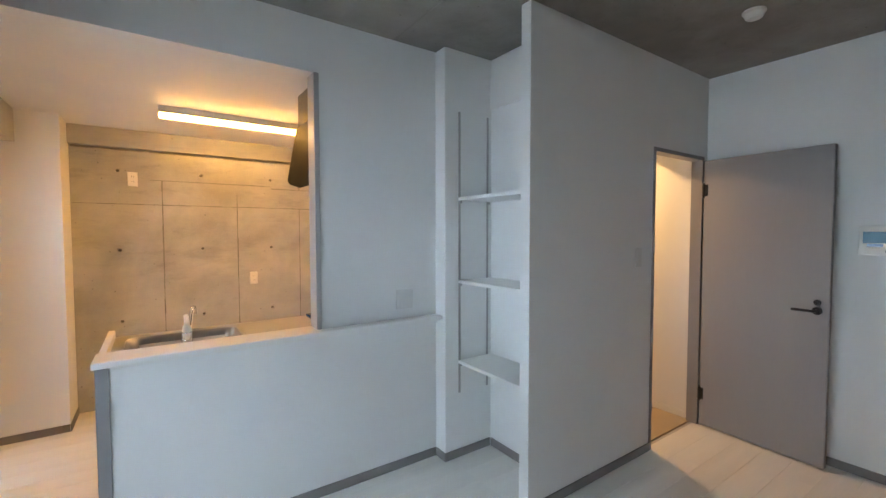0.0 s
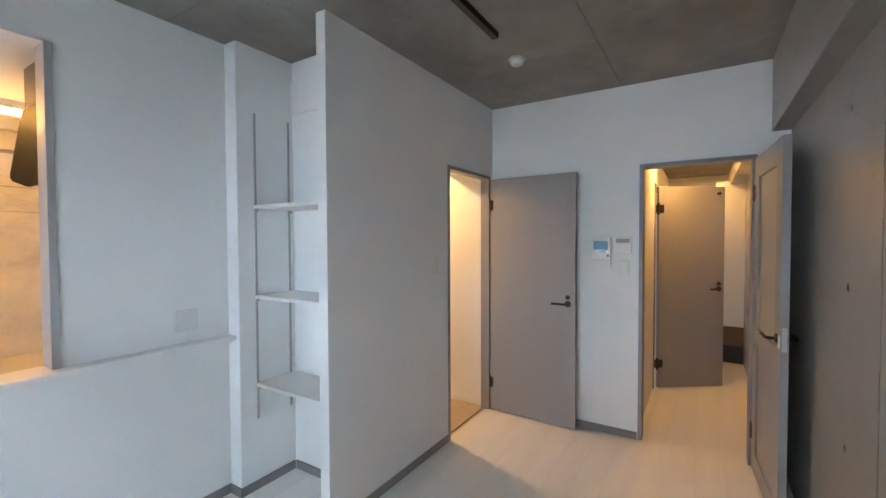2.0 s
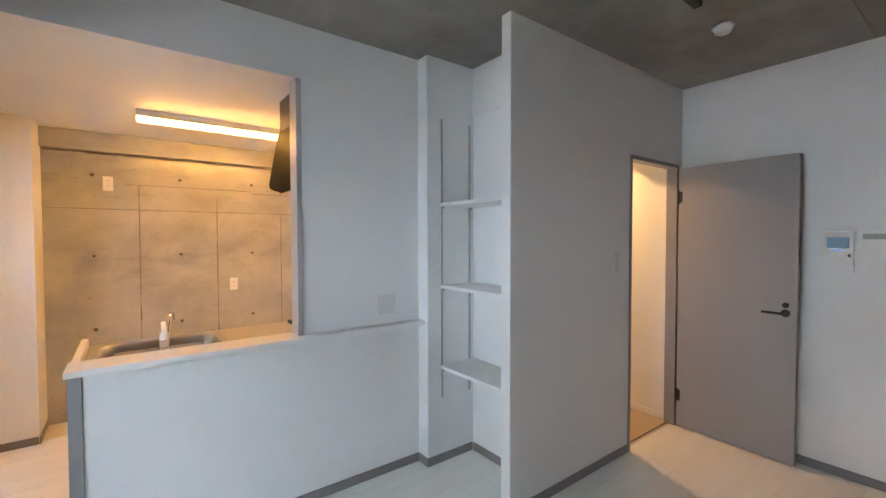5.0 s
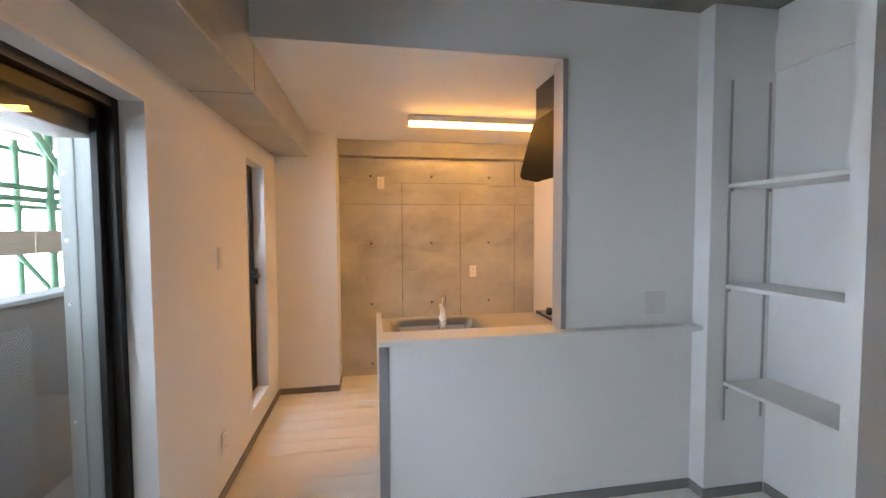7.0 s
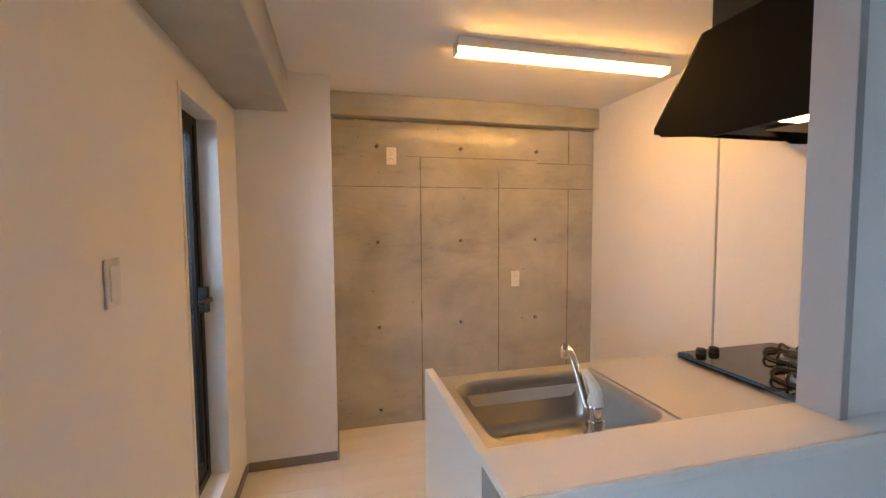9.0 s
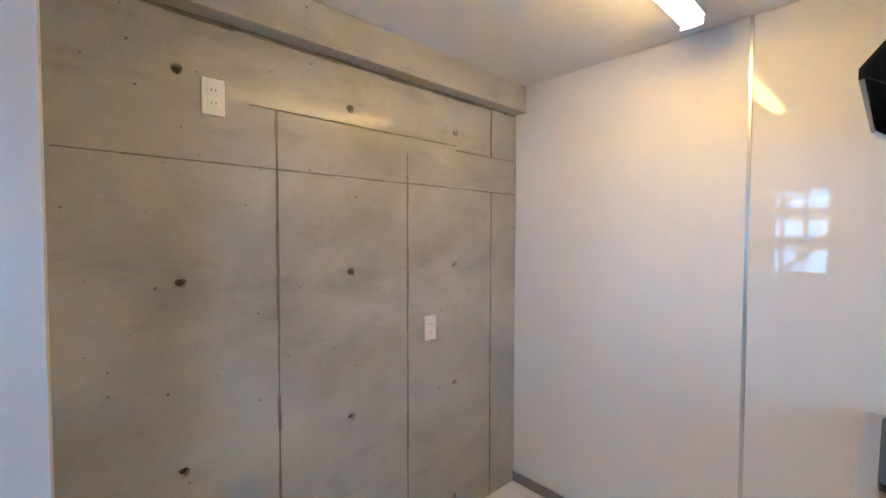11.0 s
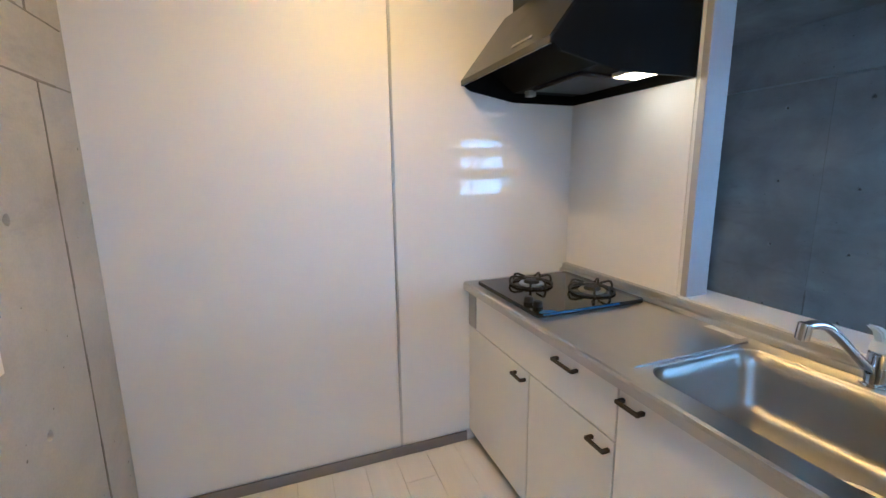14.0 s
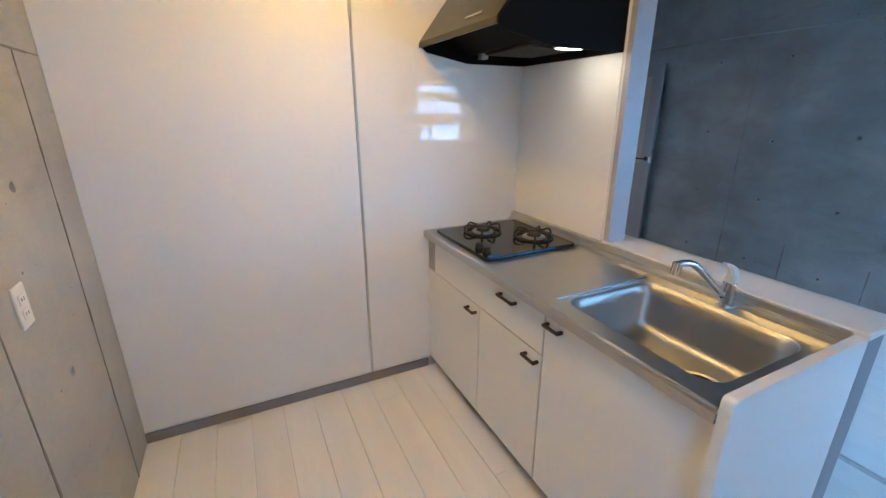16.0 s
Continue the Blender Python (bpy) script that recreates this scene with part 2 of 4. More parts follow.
M_OUTW = material("white_exterior_panel", (0.26, 0.27, 0.26), 0.6, vary=0.05, scale=3, fine=60)
M_PARA = material("grey_parapet", (0.12, 0.11, 0.098), 0.8, vary=0.12, scale=3, fine=70, bump=0.2)
M_SHUT = material("brown_shutter_box", (0.10, 0.055, 0.03), 0.45, vary=0.12, scale=5, fine=60)
M_CARD = material("brown_cabinet_wood", (0.20, 0.12, 0.07), 0.5, vary=0.15, scale=6, fine=40, stretch=(1, 1, 0.2))
M_SHEET = glow("daylight_glow_sheeting", (0.51, 0.705, 1.0), DAY_GLOW)
M_TUBE = glow("warm_white_diffuser", WARM, KITCHEN_TUBE)
M_LED = glow("hood_led_lens", (1.0, 0.72, 0.42), HOOD_LED)
M_SPOT = glow("downlight_lens", (1.0, 0.66, 0.32), HALL_SPOT)


# ---------------------------------------------------------------- building helpers
BASES = {}


def thing(name, base, label, category, group="", turn=None):
    """An empty at the thing's base. With turn (degrees about z) the parts are given in its own axes."""
    ob = new(name)
    ob.empty_display_size = 0.1
    if turn is None:
        ob.location = base
        BASES[ob.name] = Vector(base)
    else:
        ob.matrix_world = pose(*base, 0, 0, turn)
        BASES[ob.name] = Vector((0, 0, 0))
    return tagged(ob, label, category, group)


def part(name, bm, mat, parent=None, label="", smooth=False, kind=""):
    me = bpy.data.meshes.new(name)
    base = Vector((0, 0, 0))
    if parent is not None:
        base = BASES.get(parent.name, base)
        bmesh.ops.translate(bm, verts=bm.verts, vec=-base)
    bmesh.ops.recalc_face_normals(bm, faces=bm.faces)
    bm.to_mesh(me)
    bm.free()
    me.materials.append(mat)
    if smooth:
        for p in me.polygons:
            p.use_smooth = True
        me.set_sharp_from_angle(angle=radians(40))
    ob = new(name, me)
    if parent is not None:
        ob.parent = parent
        BASES[ob.name] = base
    return tagged(ob, label, kind=kind)


def block(x0, x1, y0, y1, z0, z1, bevel=0.0, bm=None, segs=2):
    """A box, with rounded edges where bevel is given; joins bm where that is given."""
    one = bmesh.new()
    bmesh.ops.create_cube(one, size=1)
    for v in one.verts:
        v.co = Vector(((x0 + x1) / 2 + v.co.x * (x1 - x0), (y0 + y1) / 2 + v.co.y * (y1 - y0), (z0 + z1) / 2 + v.co.z * (z1 - z0)))
    if bevel:
        bmesh.ops.bevel(one, geom=one.edges[:], offset=bevel, segments=segs, profile=0.5, affect="EDGES")
    return join(bm, one)


def join(bm, one):
    if bm is None:
        return one
    me = bpy.data.meshes.new("tmp")
    one.to_mesh(me)
    one.free()
    bm.from_mesh(me)
    bpy.data.meshes.remove(me)
    return bm


def rod(a, b, r, r2=None, n=16, bm=None, bevel=0.0):
    """A round bar from a to b."""
    a, b = Vector(a), Vector(b)
    one = bmesh.new()
    d = b - a
    bmesh.ops.create_cone(one, cap_ends=True, segments=n, radius1=r, radius2=r if r2 is None else r2, depth=d.length)
    if bevel:
        rim = [e for e in one.edges if len(e.link_faces) == 2 and any(len(f.verts) > 4 for f in e.link_faces)]
        bmesh.ops.bevel(one, geom=rim, offset=bevel, segments=2, affect="EDGES")
    q = Vector((0, 0, 1)).rotation_difference(d.normalized())
    bmesh.ops.transform(one, matrix=Matrix.Translation((a + b) / 2) @ q.to_matrix().to_4x4(), verts=one.verts)
    return join(bm, one)


def pipe(points, r, n=12, bm=None):
    """A bent tube through the points."""
    one = bmesh.new()
    pts = [Vector(p) for p in points]
    rings = []
    for i, p in enumerate(pts):
        d = (pts[min(i + 1, len(pts) - 1)] - pts[max(i - 1, 0)]).normalized()
        q = Vector((0, 0, 1)).rotation_difference(d)
        rings.append([one.verts.new(p + q @ Vector((r * math.cos(2 * math.pi * k / n), r * math.sin(2 * math.pi * k / n), 0))) for k in range(n)])
    for a, b in zip(rings, rings[1:]):
        for k in range(n):
            one.faces.new((a[k], a[(k + 1) % n], b[(k + 1) % n], b[k]))
    one.faces.new(rings[0][::-1])
    one.faces.new(rings[-1])
    return join(bm, one)


def prism(profile, axis, lo, hi, bm=None, bevel=0.0):
    """A profile of (a, b) pairs swept along an axis: x takes (y, z), y takes (x, z), z takes (x, y)."""
    one = bmesh.new()
    def at(p, t):
        return {"x": (t, p[0], p[1]), "y": (p[0], t, p[1]), "z": (p[0], p[1], t)}[axis]
    lows = [one.verts.new(at(p, lo)) for p in profile]
    his = [one.verts.new(at(p, hi)) for p in profile]
    one.faces.new(lows)
    one.faces.new(his[::-1])
    k = len(profile)
    for i in range(k):
        one.faces.new((lows[i], lows[(i + 1) % k], his[(i + 1) % k], his[i]))
    bmesh.ops.recalc_face_normals(one, faces=one.faces)
    if bevel:
        bmesh.ops.bevel(one, geom=one.edges[:], offset=bevel, segments=2, affect="EDGES")
    return join(bm, one)


def rounded(x0, x1, y0, y1, r, n=6):
    """The outline of a rectangle with round corners."""
    out = []
    for cx, cy, a0 in ((x1 - r, y1 - r, 0), (x0 + r, y1 - r, 90), (x0 + r, y0 + r, 180), (x1 - r, y0 + r, 270)):
        for i in range(n + 1):
            a = radians(a0 + 90 * i / n)
            out.append((cx + r * math.cos(a), cy + r * math.sin(a)))
    return out


def wall_with_holes(axis, at, thick, u0, u1, v0, v1, holes, r=0.0165, depth=0.022):
    """A concrete wall whose face at `at` has round tie holes sunk into it; thick points away from the room."""
    bm = bmesh.new()
    g = 0.03
    def co(u, v, d):
        w = at + (d if thick > 0 else -d)
        return (u, w, v) if axis == "y" else (w, u, v)
    us = sorted({u0, u1, *[round(h[0] + s * g, 4) for h in holes for s in (-1, 1)]})
    vs = sorted({v0, v1, *[round(h[1] + s * g, 4) for h in holes for s in (-1, 1)]})
    cells = {(round(h[0] - g, 4), round(h[1] - g, 4)): h for h in holes}
    grid = {(i, j): bm.verts.new(co(u, v, 0)) for i, u in enumerate(us) for j, v in enumerate(vs)}
    for i in range(len(us) - 1):
        for j in range(len(vs) - 1):
            quad = [grid[i, j], grid[i + 1, j], grid[i + 1, j + 1], grid[i, j + 1]]
            h = cells.get((us[i], vs[j]))
            if h is None:
                bm.faces.new(quad)
                continue
            rim, low = [], []
            for k in range(16):
                a = radians(225 + 22.5 * k)
                rr = r * (1 + 0.08 * math.sin(3 * a + h[0] * 9))
                rim.append(bm.verts.new(co(h[0] + rr * math.cos(a), h[1] + rr * math.sin(a), 0)))
                low.append(bm.verts.new(co(h[0] + rr * 0.7 * math.cos(a), h[1] + rr * 0.7 * math.sin(a), depth)))
            for k in range(16):
                q, k2 = k // 4, (k + 1) % 16
                bm.faces.new((rim[k], rim[k2], low[k2], low[k]))
                if k % 4 == 3:
                    bm.faces.new((quad[q], quad[(q + 1) % 4], rim[k2], rim[k]))
                else:
                    bm.faces.new((quad[q], rim[k2], rim[k]))
            bm.faces.new(low)
    far = [bm.verts.new(co(u, v, abs(thick))) for u, v in ((u0, v0), (u1, v0), (u1, v1), (u0, v1))]
    bm.faces.new(far[::-1])
    return bm


# ---------------------------------------------------------------- structure
def structure(name, bm, mat, label, smooth=False):
    return tagged(part(name, bm, mat, None, label, smooth), category=name.split("_")[0], kind="structure")


XL, XE, YR, YB = -0.84, 3.688, -0.80, 2.01      # window wall, door wall, concrete side wall, bar wall
YC, XK = 4.197, 1.692                           # kitchen concrete wall, glossy end wall
ZC, ZK = 2.62, 2.33                             # ceilings: room, kitchen
YP = 1.236                                      # partition with the washroom door

floor = structure("floor", block(XL - 0.15, 6.9, YR - 0.15, YC + 0.15, -0.12, -0.010), M_SUB, "white plank floor with dark grey joints")
structure("floor_washroom", block(2.2, 3.66, YP + 0.06, 2.7, -0.009, 0.003), M_VINYL, "beige vinyl washroom floor")

# window wall with two openings
WY0, WY1, WZ1 = -0.62, 1.71, 1.95
SY0, SY1, SZ0, SZ1 = 2.965, 3.462, 0.228, 1.962
bm = block(XL - 0.15, XL, YR - 0.15, WY0, -0.1, ZC)
block(XL - 0.15, XL, WY0, WY1, WZ1, ZC, bm=bm)
block(XL - 0.15, XL, WY1, SY0, -0.1, ZC, bm=bm)
block(XL - 0.15, XL, SY0, SY1, -0.1, SZ0, bm=bm)
block(XL - 0.15, XL, SY0, SY1, SZ1, ZC, bm=bm)
block(XL - 0.15, XL, SY1, YC + 0.15, -0.1, ZC, bm=bm)
structure("wall_window_side", bm, M_WALL, "white wallpapered wall with window openings")
structure("wall_kitchen_corner", block(XL + 0.001, -0.32, 3.83, YC + 0.15, -0.1, ZK), M_WALL, "white boxed-out corner wall")
structure("wall_bar_low", block(0.052, 1.73, YB, 2.10, -0.01, 0.918), M_WALL, "white half wall under the bar ledge")
bm = block(0.972, 1.73, YB, 2.10, 0.9425, ZK)
block(-0.55, 1.73, YB, 2.10, ZK, ZC, bm=bm)
structure("wall_bar_upper", bm, M_WALL, "white wall and header over the kitchen hatch")
structure("trim_bar_end", block(0.004, 0.0515, 2.002, 2.0995, 0, 0.918, 0.0015), M_TRIM, "grey end trim on the half wall")
structure("wall_alcove_side", block(1.73, 2.2, 1.905, 2.1, -0.1, ZC, 0.003), M_WALL, "white alcove side wall")
structure("wall_alcove_back", block(2.11, 2.2, YP + 0.064, 1.904, -0.1, ZC), M_WALL, "white alcove back wall")
bm = block(1.782, 2.9285, YP, YP + 0.064, -0.1, ZC)
block(3.6315, XE + 0.1, YP, YP + 0.064, -0.1, ZC, bm=bm)
block(2.9285, 3.6315, YP, YP + 0.064, 2.0318, ZC, bm=bm)
structure("wall_partition", bm, M_WALL, "white partition wall with an open doorway")
bm = block(XE, XE + 0.1, 0.0565, YP, -0.1, ZC)
block(XE, XE + 0.1, YR - 0.15, -0.6315, -0.1, ZC, bm=bm)
block(XE, XE + 0.1, -0.6315, 0.0565, 2.0318, ZC, bm=bm)
structure("wall_door_side", bm, M_WALL, "white wall with the hall doorway")

hx, hz = (-0.016, 0.593, 1.197), (1.995, 1.325, 0.716, 0.11)
holes = [(x, z) for x in hx for z in hz]
back = structure("wall_kitchen_concrete", wall_with_holes("y", YC, 0.15, -0.32, 1.80, -0.1, ZK, holes), M_CONC,
                 "grey fair-faced concrete wall with tie holes")
# Dark discs added at the hole bottoms; their colour deepens the recess shade.
def hole_discs(parent, holes, face, out):
    for u, v in holes:
        y = face - out * 0.0215
        part("tie_hole_shade_disc", rod((u, y, v), (u, y + out * 0.004, v), 0.0125, n=12), M_HOLE, parent)


hole_discs(back, holes, YC, -1)
beam = structure("beam_kitchen", block(-0.319, XK, 4.12, YC + 0.05, 2.178, ZK - 0.001, 0.004), M_CONC, "grey concrete beam under the kitchen ceiling")
holes2 = [(2.43 - 0.61 * i, z) for i in range(6) for z in (1.965, 1.25 if i == 1 else 1.31, 0.71, 0.115)]
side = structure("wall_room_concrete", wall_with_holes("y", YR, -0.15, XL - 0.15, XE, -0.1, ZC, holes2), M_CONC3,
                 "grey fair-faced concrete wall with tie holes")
hole_discs(side, holes2, YR, 1)
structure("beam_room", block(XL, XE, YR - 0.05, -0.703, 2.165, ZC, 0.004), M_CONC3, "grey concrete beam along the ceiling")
wbeam = structure("beam_window_side", block(XL - 0.05, -0.552, YR - 0.1, 3.829, 2.102, ZC + 0.01, 0.004), M_CONC, "grey concrete beam over the windows")

# ceilings
bm = bmesh.new()
xs, ys = [XL, 0.53, 1.43, 3.23, XE + 0.02], [-0.72, 0.18, 2.02]
for i in range(4):
    for j in range(2):
        block(xs[i] + 0.0015, xs[i + 1] - 0.0015, ys[j] + 0.0015, ys[j + 1] - 0.0015, ZC, ZC + 0.03, 0.0015, bm=bm, segs=1)
block(XL - 0.1, XE + 0.1, YR - 0.1, 2.2, ZC + 0.026, ZC + 0.16, bm=bm)
structure("ceiling", bm, M_CONC2, "bare concrete ceiling with formwork joints")
structure("ceiling_kitchen", block(-0.56, XK + 0.1, 2.10, YC + 0.1, ZK, ZK + 0.12), M_WHITE, "white kitchen ceiling")

# kitchen end wall in two glossy panels
wall_end = structure("wall_kitchen_end", block(XK + 0.006, 1.80, 2.05, YC + 0.15, -0.1, ZK), M_WHITE, "white kitchen end wall")
part("wall_panel", block(XK, XK + 0.008, 3.072, YC - 0.001, 0.062, ZK - 0.001, 0.001), M_MATT, wall_end, "matt white wall panel")
part("wall_panel", block(XK, XK + 0.008, 2.104, 3.058, 0.062, ZK - 0.001, 0.001), M_GLOSS, wall_end, "glossy white wall panel")
part("joint_strip", block(XK - 0.0025, XK + 0.006, 3.0585, 3.0715, 0.055, ZK - 0.002, 0.001), M_ALU, wall_end, "satin aluminium joint strip")
wall_splash = structure("wall_splashback", block(0.990, XK - 0.001, 2.1005, 2.1045, 0.93, ZK - 0.002), M_GLOSS, "glossy white splashback panel")

# skirting
def skirting(x0, x1, y0, y1):
    structure("baseboard", block(x0, x1, y0, y1, 0.0005, 0.056, 0.002), M_BASE, "grey skirting board")


skirting(0.03, 1.729, YB - 0.008, YB - 0.0005)
skirting(1.722, 1.7295, 1.898, YB - 0.009)
skirting(1.722, 2.101, 1.897, 1.9045)
skirting(2.102, 2.1095, YP + 0.065, 1.896)
skirting(1.784, 2.926, YP - 0.008, YP - 0.0005)
skirting(XE - 0.008, XE - 0.0005, 0.062, YP - 0.03)
skirting(XK - 0.008, XK - 0.0005, 2.705, YC - 0.001)
skirting(XL + 0.0005, XL + 0.008, WY1 + 0.02, 3.821)
skirting(XL + 0.009, -0.322, 3.822, 3.8295)
skirting(-0.3195, -0.312, 3.822, YC - 0.001)

# hatch jamb and ledge
structure("trim_hatch_jamb", block(0.943, 0.9715, 2.0, 2.108, 0.9425, ZK - 0.001, 0.002), M_JAMB, "grey timber lining at the hatch side")
ledge = thing("bar_ledge", (0.9, 2.0, 0.9185), "white bar ledge on top of the half wall", "ledge")
bm = prism([(0.0, 1.937), (1.7285, 1.937), (1.7285, YB - 0.0005), (0.9715, YB - 0.0005), (0.9715, 2.118), (0.0, 2.118)], "z", 0.9185, 0.942, bevel=0.003)
part("board", bm, M_LEDGE, ledge)
part("front_nosing", block(0.0, 1.7285, 1.930, 1.9368, 0.9165, 0.9418, 0.003), M_LEDGE, ledge, "rounded white front edge")
part("support_batten", block(0.06, 1.7285, 1.978, YB - 0.0005, 0.897, 0.9183, 0.002), M_LEDGE, ledge, "white batten under the ledge")

# hall and washroom behind the doorways
structure("wall_hall_concrete", block(XE + 0.1, 6.9, -0.90, -0.752, -0.1, 2.5), M_CONC, "grey concrete hall wall")
bm = block(XE + 0.1, 4.93, 0.07, 0.17, -0.1, 2.5)
block(4.93, 5.65, 0.07, 0.17, 2.03, 2.5, bm=bm)
block(5.65, 6.9, 0.07, 0.17, -0.1, 2.5, bm=bm)
block(4.93, 5.65, 0.8, 0.9, -0.1, 2.5, bm=bm)
structure("wall_hall", bm, M_WALL, "white hall wall with a door opening")
structure("wall_hall_end", block(6.75, 6.9, -0.9, 0.2, -0.1, 2.5), M_WALL, "white wall at the hall's end")
structure("ceiling_hall", block(XE + 0.1, 6.9, -0.9, 0.9, 2.29, 2.5), M_CONC2, "bare concrete hall ceiling")
structure("beam_hall", block(XE + 0.1, 6.75, -0.752, -0.60, 2.12, 2.292, 0.003), M_CONC, "concrete beam along the hall")
bm = block(3.645, 3.686, YP + 0.065, 2.7, -0.1, 2.5)
block(2.2, 3.7, 2.6, 2.7, -0.1, 2.5, bm=bm)
structure("wall_washroom", bm, M_WHITE, "cream white washroom wall")
structure("ceiling_washroom", block(2.1, 3.7, YP + 0.05, 2.7, 2.29, 2.5), M_WHITE, "white washroom ceiling")
structure("baseboard", block(3.637, 3.6445, YP + 0.066, 2.6, 0.003, 0.055, 0.002), M_LEDGE, "white washroom skirting")
structure("beam_washroom", block(3.40, 3.645, 1.52, 1.66, 2.08, 2.29, 0.003), M_WHITE, "white boxed-in beam in the washroom")


# ---------------------------------------------------------------- doors
def door_frame(name, axis, a0, a1, face, depth, top, mat, label):
    """A lining round a doorway: a0..a1 outer width, face the room side."""
    w = 0.027
    f0, f1 = face - 0.006, face + depth
    ob = thing(name, ((a0 + a1) / 2, face, 0) if axis == "x" else (face, (a0 + a1) / 2, 0), label, "door frame")
    ob["kind"] = "structure"
    for nm, u0, u1, z0, z1 in (("jamb", a0, a0 + w, 0.001, top), ("jamb", a1 - w, a1, 0.001, top), ("head", a0 + w, a1 - w, top - w, top)):
        b = block(u0, u1, f0, f1, z0, z1, 0.002) if axis == "x" else block(f0, f1, u0, u1, z0, z1, 0.002)
        part(nm, b, mat, ob)
    return ob


door_frame("door_1", "x", 2.928, 3.632, YP, 0.075, 2.032, M_TRIM, "grey timber frame of the washroom doorway")
door_frame("door_2", "y", -0.632, 0.057, XE, 0.11, 2.032, M_TRIM, "grey timber frame of the hall doorway")
door_frame("door_3", "x", 4.90, 5.68, 0.064, 0.11, 2.032, M_TRIM, "grey timber frame of a doorway off the hall")


def lever(leaf, x, y, z, side, way, lock=True):
    """A black lever handle: the rose, the bent lever and the thumb turn; side is +-1 along y, way +-1 along x."""
    rose = part("handle", rod((x, y, z), (x, y + side * 0.010, z), 0.025, bevel=0.002), M_BLACK, leaf, "black lever handle", True)
    pts = [(x, y + side * 0.008, z), (x, y + side * 0.034, z), (x + way * 0.006, y + side * 0.044, z), (x + way * 0.018, y + side * 0.048, z), (x + way * 0.115, y + side * 0.048, z)]
    part("lever", pipe(pts, 0.0085), M_BLACK, rose, smooth=True)
    if lock:
        turn = part("thumb_turn", rod((x, y, z + 0.052), (x, y + side * 0.012, z + 0.052), 0.018, bevel=0.002), M_BLACK, leaf, "black thumb turn", True)
        part("turn_knob", block(x - 0.004, x + 0.004, y + min(0, side * 0.024), y + max(0, side * 0.024), z + 0.041, z + 0.063, 0.001), M_BLACK, turn)


def pivot_hinge(leaf, z, y):
    """A broad black butterfly hinge with two rounded wings and a barrel."""
    b = rod((-0.004, y, z - 0.058), (-0.004, y, z + 0.058), 0.012, n=14)
    for x0, x1 in ((-0.052, -0.006), (0.0, 0.052)):
        block(x0, x1, y - 0.006, y + 0.003, z - 0.040, z + 0.040, 0.004, bm=b)
        xm = x0 + 0.012 if x0 < 0 else x1 - 0.012
        for k in (-0.024, 0.024):
            rod((xm, y - 0.006, z + k), (xm, y - 0.0095, z + k), 0.006, n=10, bm=b)
    part("hinge", b, M_BLACK, leaf, "broad black hinge", True)


def hinge(leaf, z, y):
    b = rod((0.002, y, z - 0.045), (0.002, y, z + 0.045), 0.0085, n=12)
    block(-0.012, 0.03, y - 0.003, y + 0.003, z - 0.042, z + 0.042, 0.001, bm=b)
    for k in (-0.05, 0.05):
        rod((0.002, y, z + k - 0.006), (0.002, y, z + k + 0.006), 0.0075, 0.004, n=12, bm=b)
    part("hinge", b, M_BLACK, leaf, "black butt hinge", True)


def plain_leaf(base, turn, width, label, side, fit=hinge):
    """A flush leaf in its own axes: x from the hinge, y across its thickness."""
    leaf = thing("door_leaf", base, label, "door", turn=turn)
    part("panel", block(0.004, width, -0.018, 0.018, 0.010, 2.0, 0.002), M_DOOR, leaf)
    part("edge_strip", block(width + 0.0002, width + 0.002, -0.0165, 0.0165, 0.012, 1.998), M_TRIM, leaf)
    lever(leaf, width - 0.055, 0.018, 0.985, 1, -1)
    lever(leaf, width - 0.055, -0.018, 0.985, -1, -1)
    for z in (0.25, 1.78):
        fit(leaf, z, side * 0.02)
    return leaf


plain_leaf((3.628, 1.222, 0), -92.6, 0.735, "grey flush washroom door standing wide open", -1)
plain_leaf((4.955, 0.045, 0), -54.0, 0.68, "grey flush door standing open in the hall", -1, pivot_hinge)

# hall door with a frosted pane
leaf = thing("door_leaf", (3.676, -0.638, 0), "grey hall door with tall frosted pane, wide open", "door", turn=184.0)
W2 = 0.72
part("stile", block(0.004, 0.115, -0.018, 0.018, 0.01, 2.0, 0.002), M_DOOR, leaf)
part("stile", block(W2 - 0.12, W2, -0.018, 0.018, 0.01, 2.0, 0.002), M_DOOR, leaf)
part("rail", block(0.1152, W2 - 0.1202, -0.018, 0.018, 1.87, 1.999, 0.002), M_DOOR, leaf)
part("rail", block(0.1152, W2 - 0.1202, -0.018, 0.018, 0.84, 0.93, 0.002), M_DOOR, leaf)
part("rail", block(0.1152, W2 - 0.1202, -0.018, 0.018, 0.011, 0.13, 0.002), M_DOOR, leaf)
part("pane", block(0.114, W2 - 0.119, -0.003, 0.003, 0.929, 1.871), M_FROST, leaf, "frosted glass pane")
part("panel", block(0.114, W2 - 0.119, -0.009, 0.009, 0.129, 0.841), M_DOOR, leaf)
part("latch", block(W2 + 0.0002, W2 + 0.0025, -0.011, 0.011, 0.93, 1.05, 0.0005), M_ALU, leaf, "steel latch plate")
part("edge_guard", block(W2 - 0.022, W2 + 0.006, -0.0225, -0.0182, 0.945, 1.01, 0.002), M_PLAST, leaf, "white plastic edge guard")
lever(leaf, W2 - 0.055, 0.018, 0.985, 1, -1, False)
lever(leaf, W2 - 0.055, -0.018, 0.985, -1, -1, False)
for z in (0.25, 1.78):
    hinge(leaf, z, -0.02)

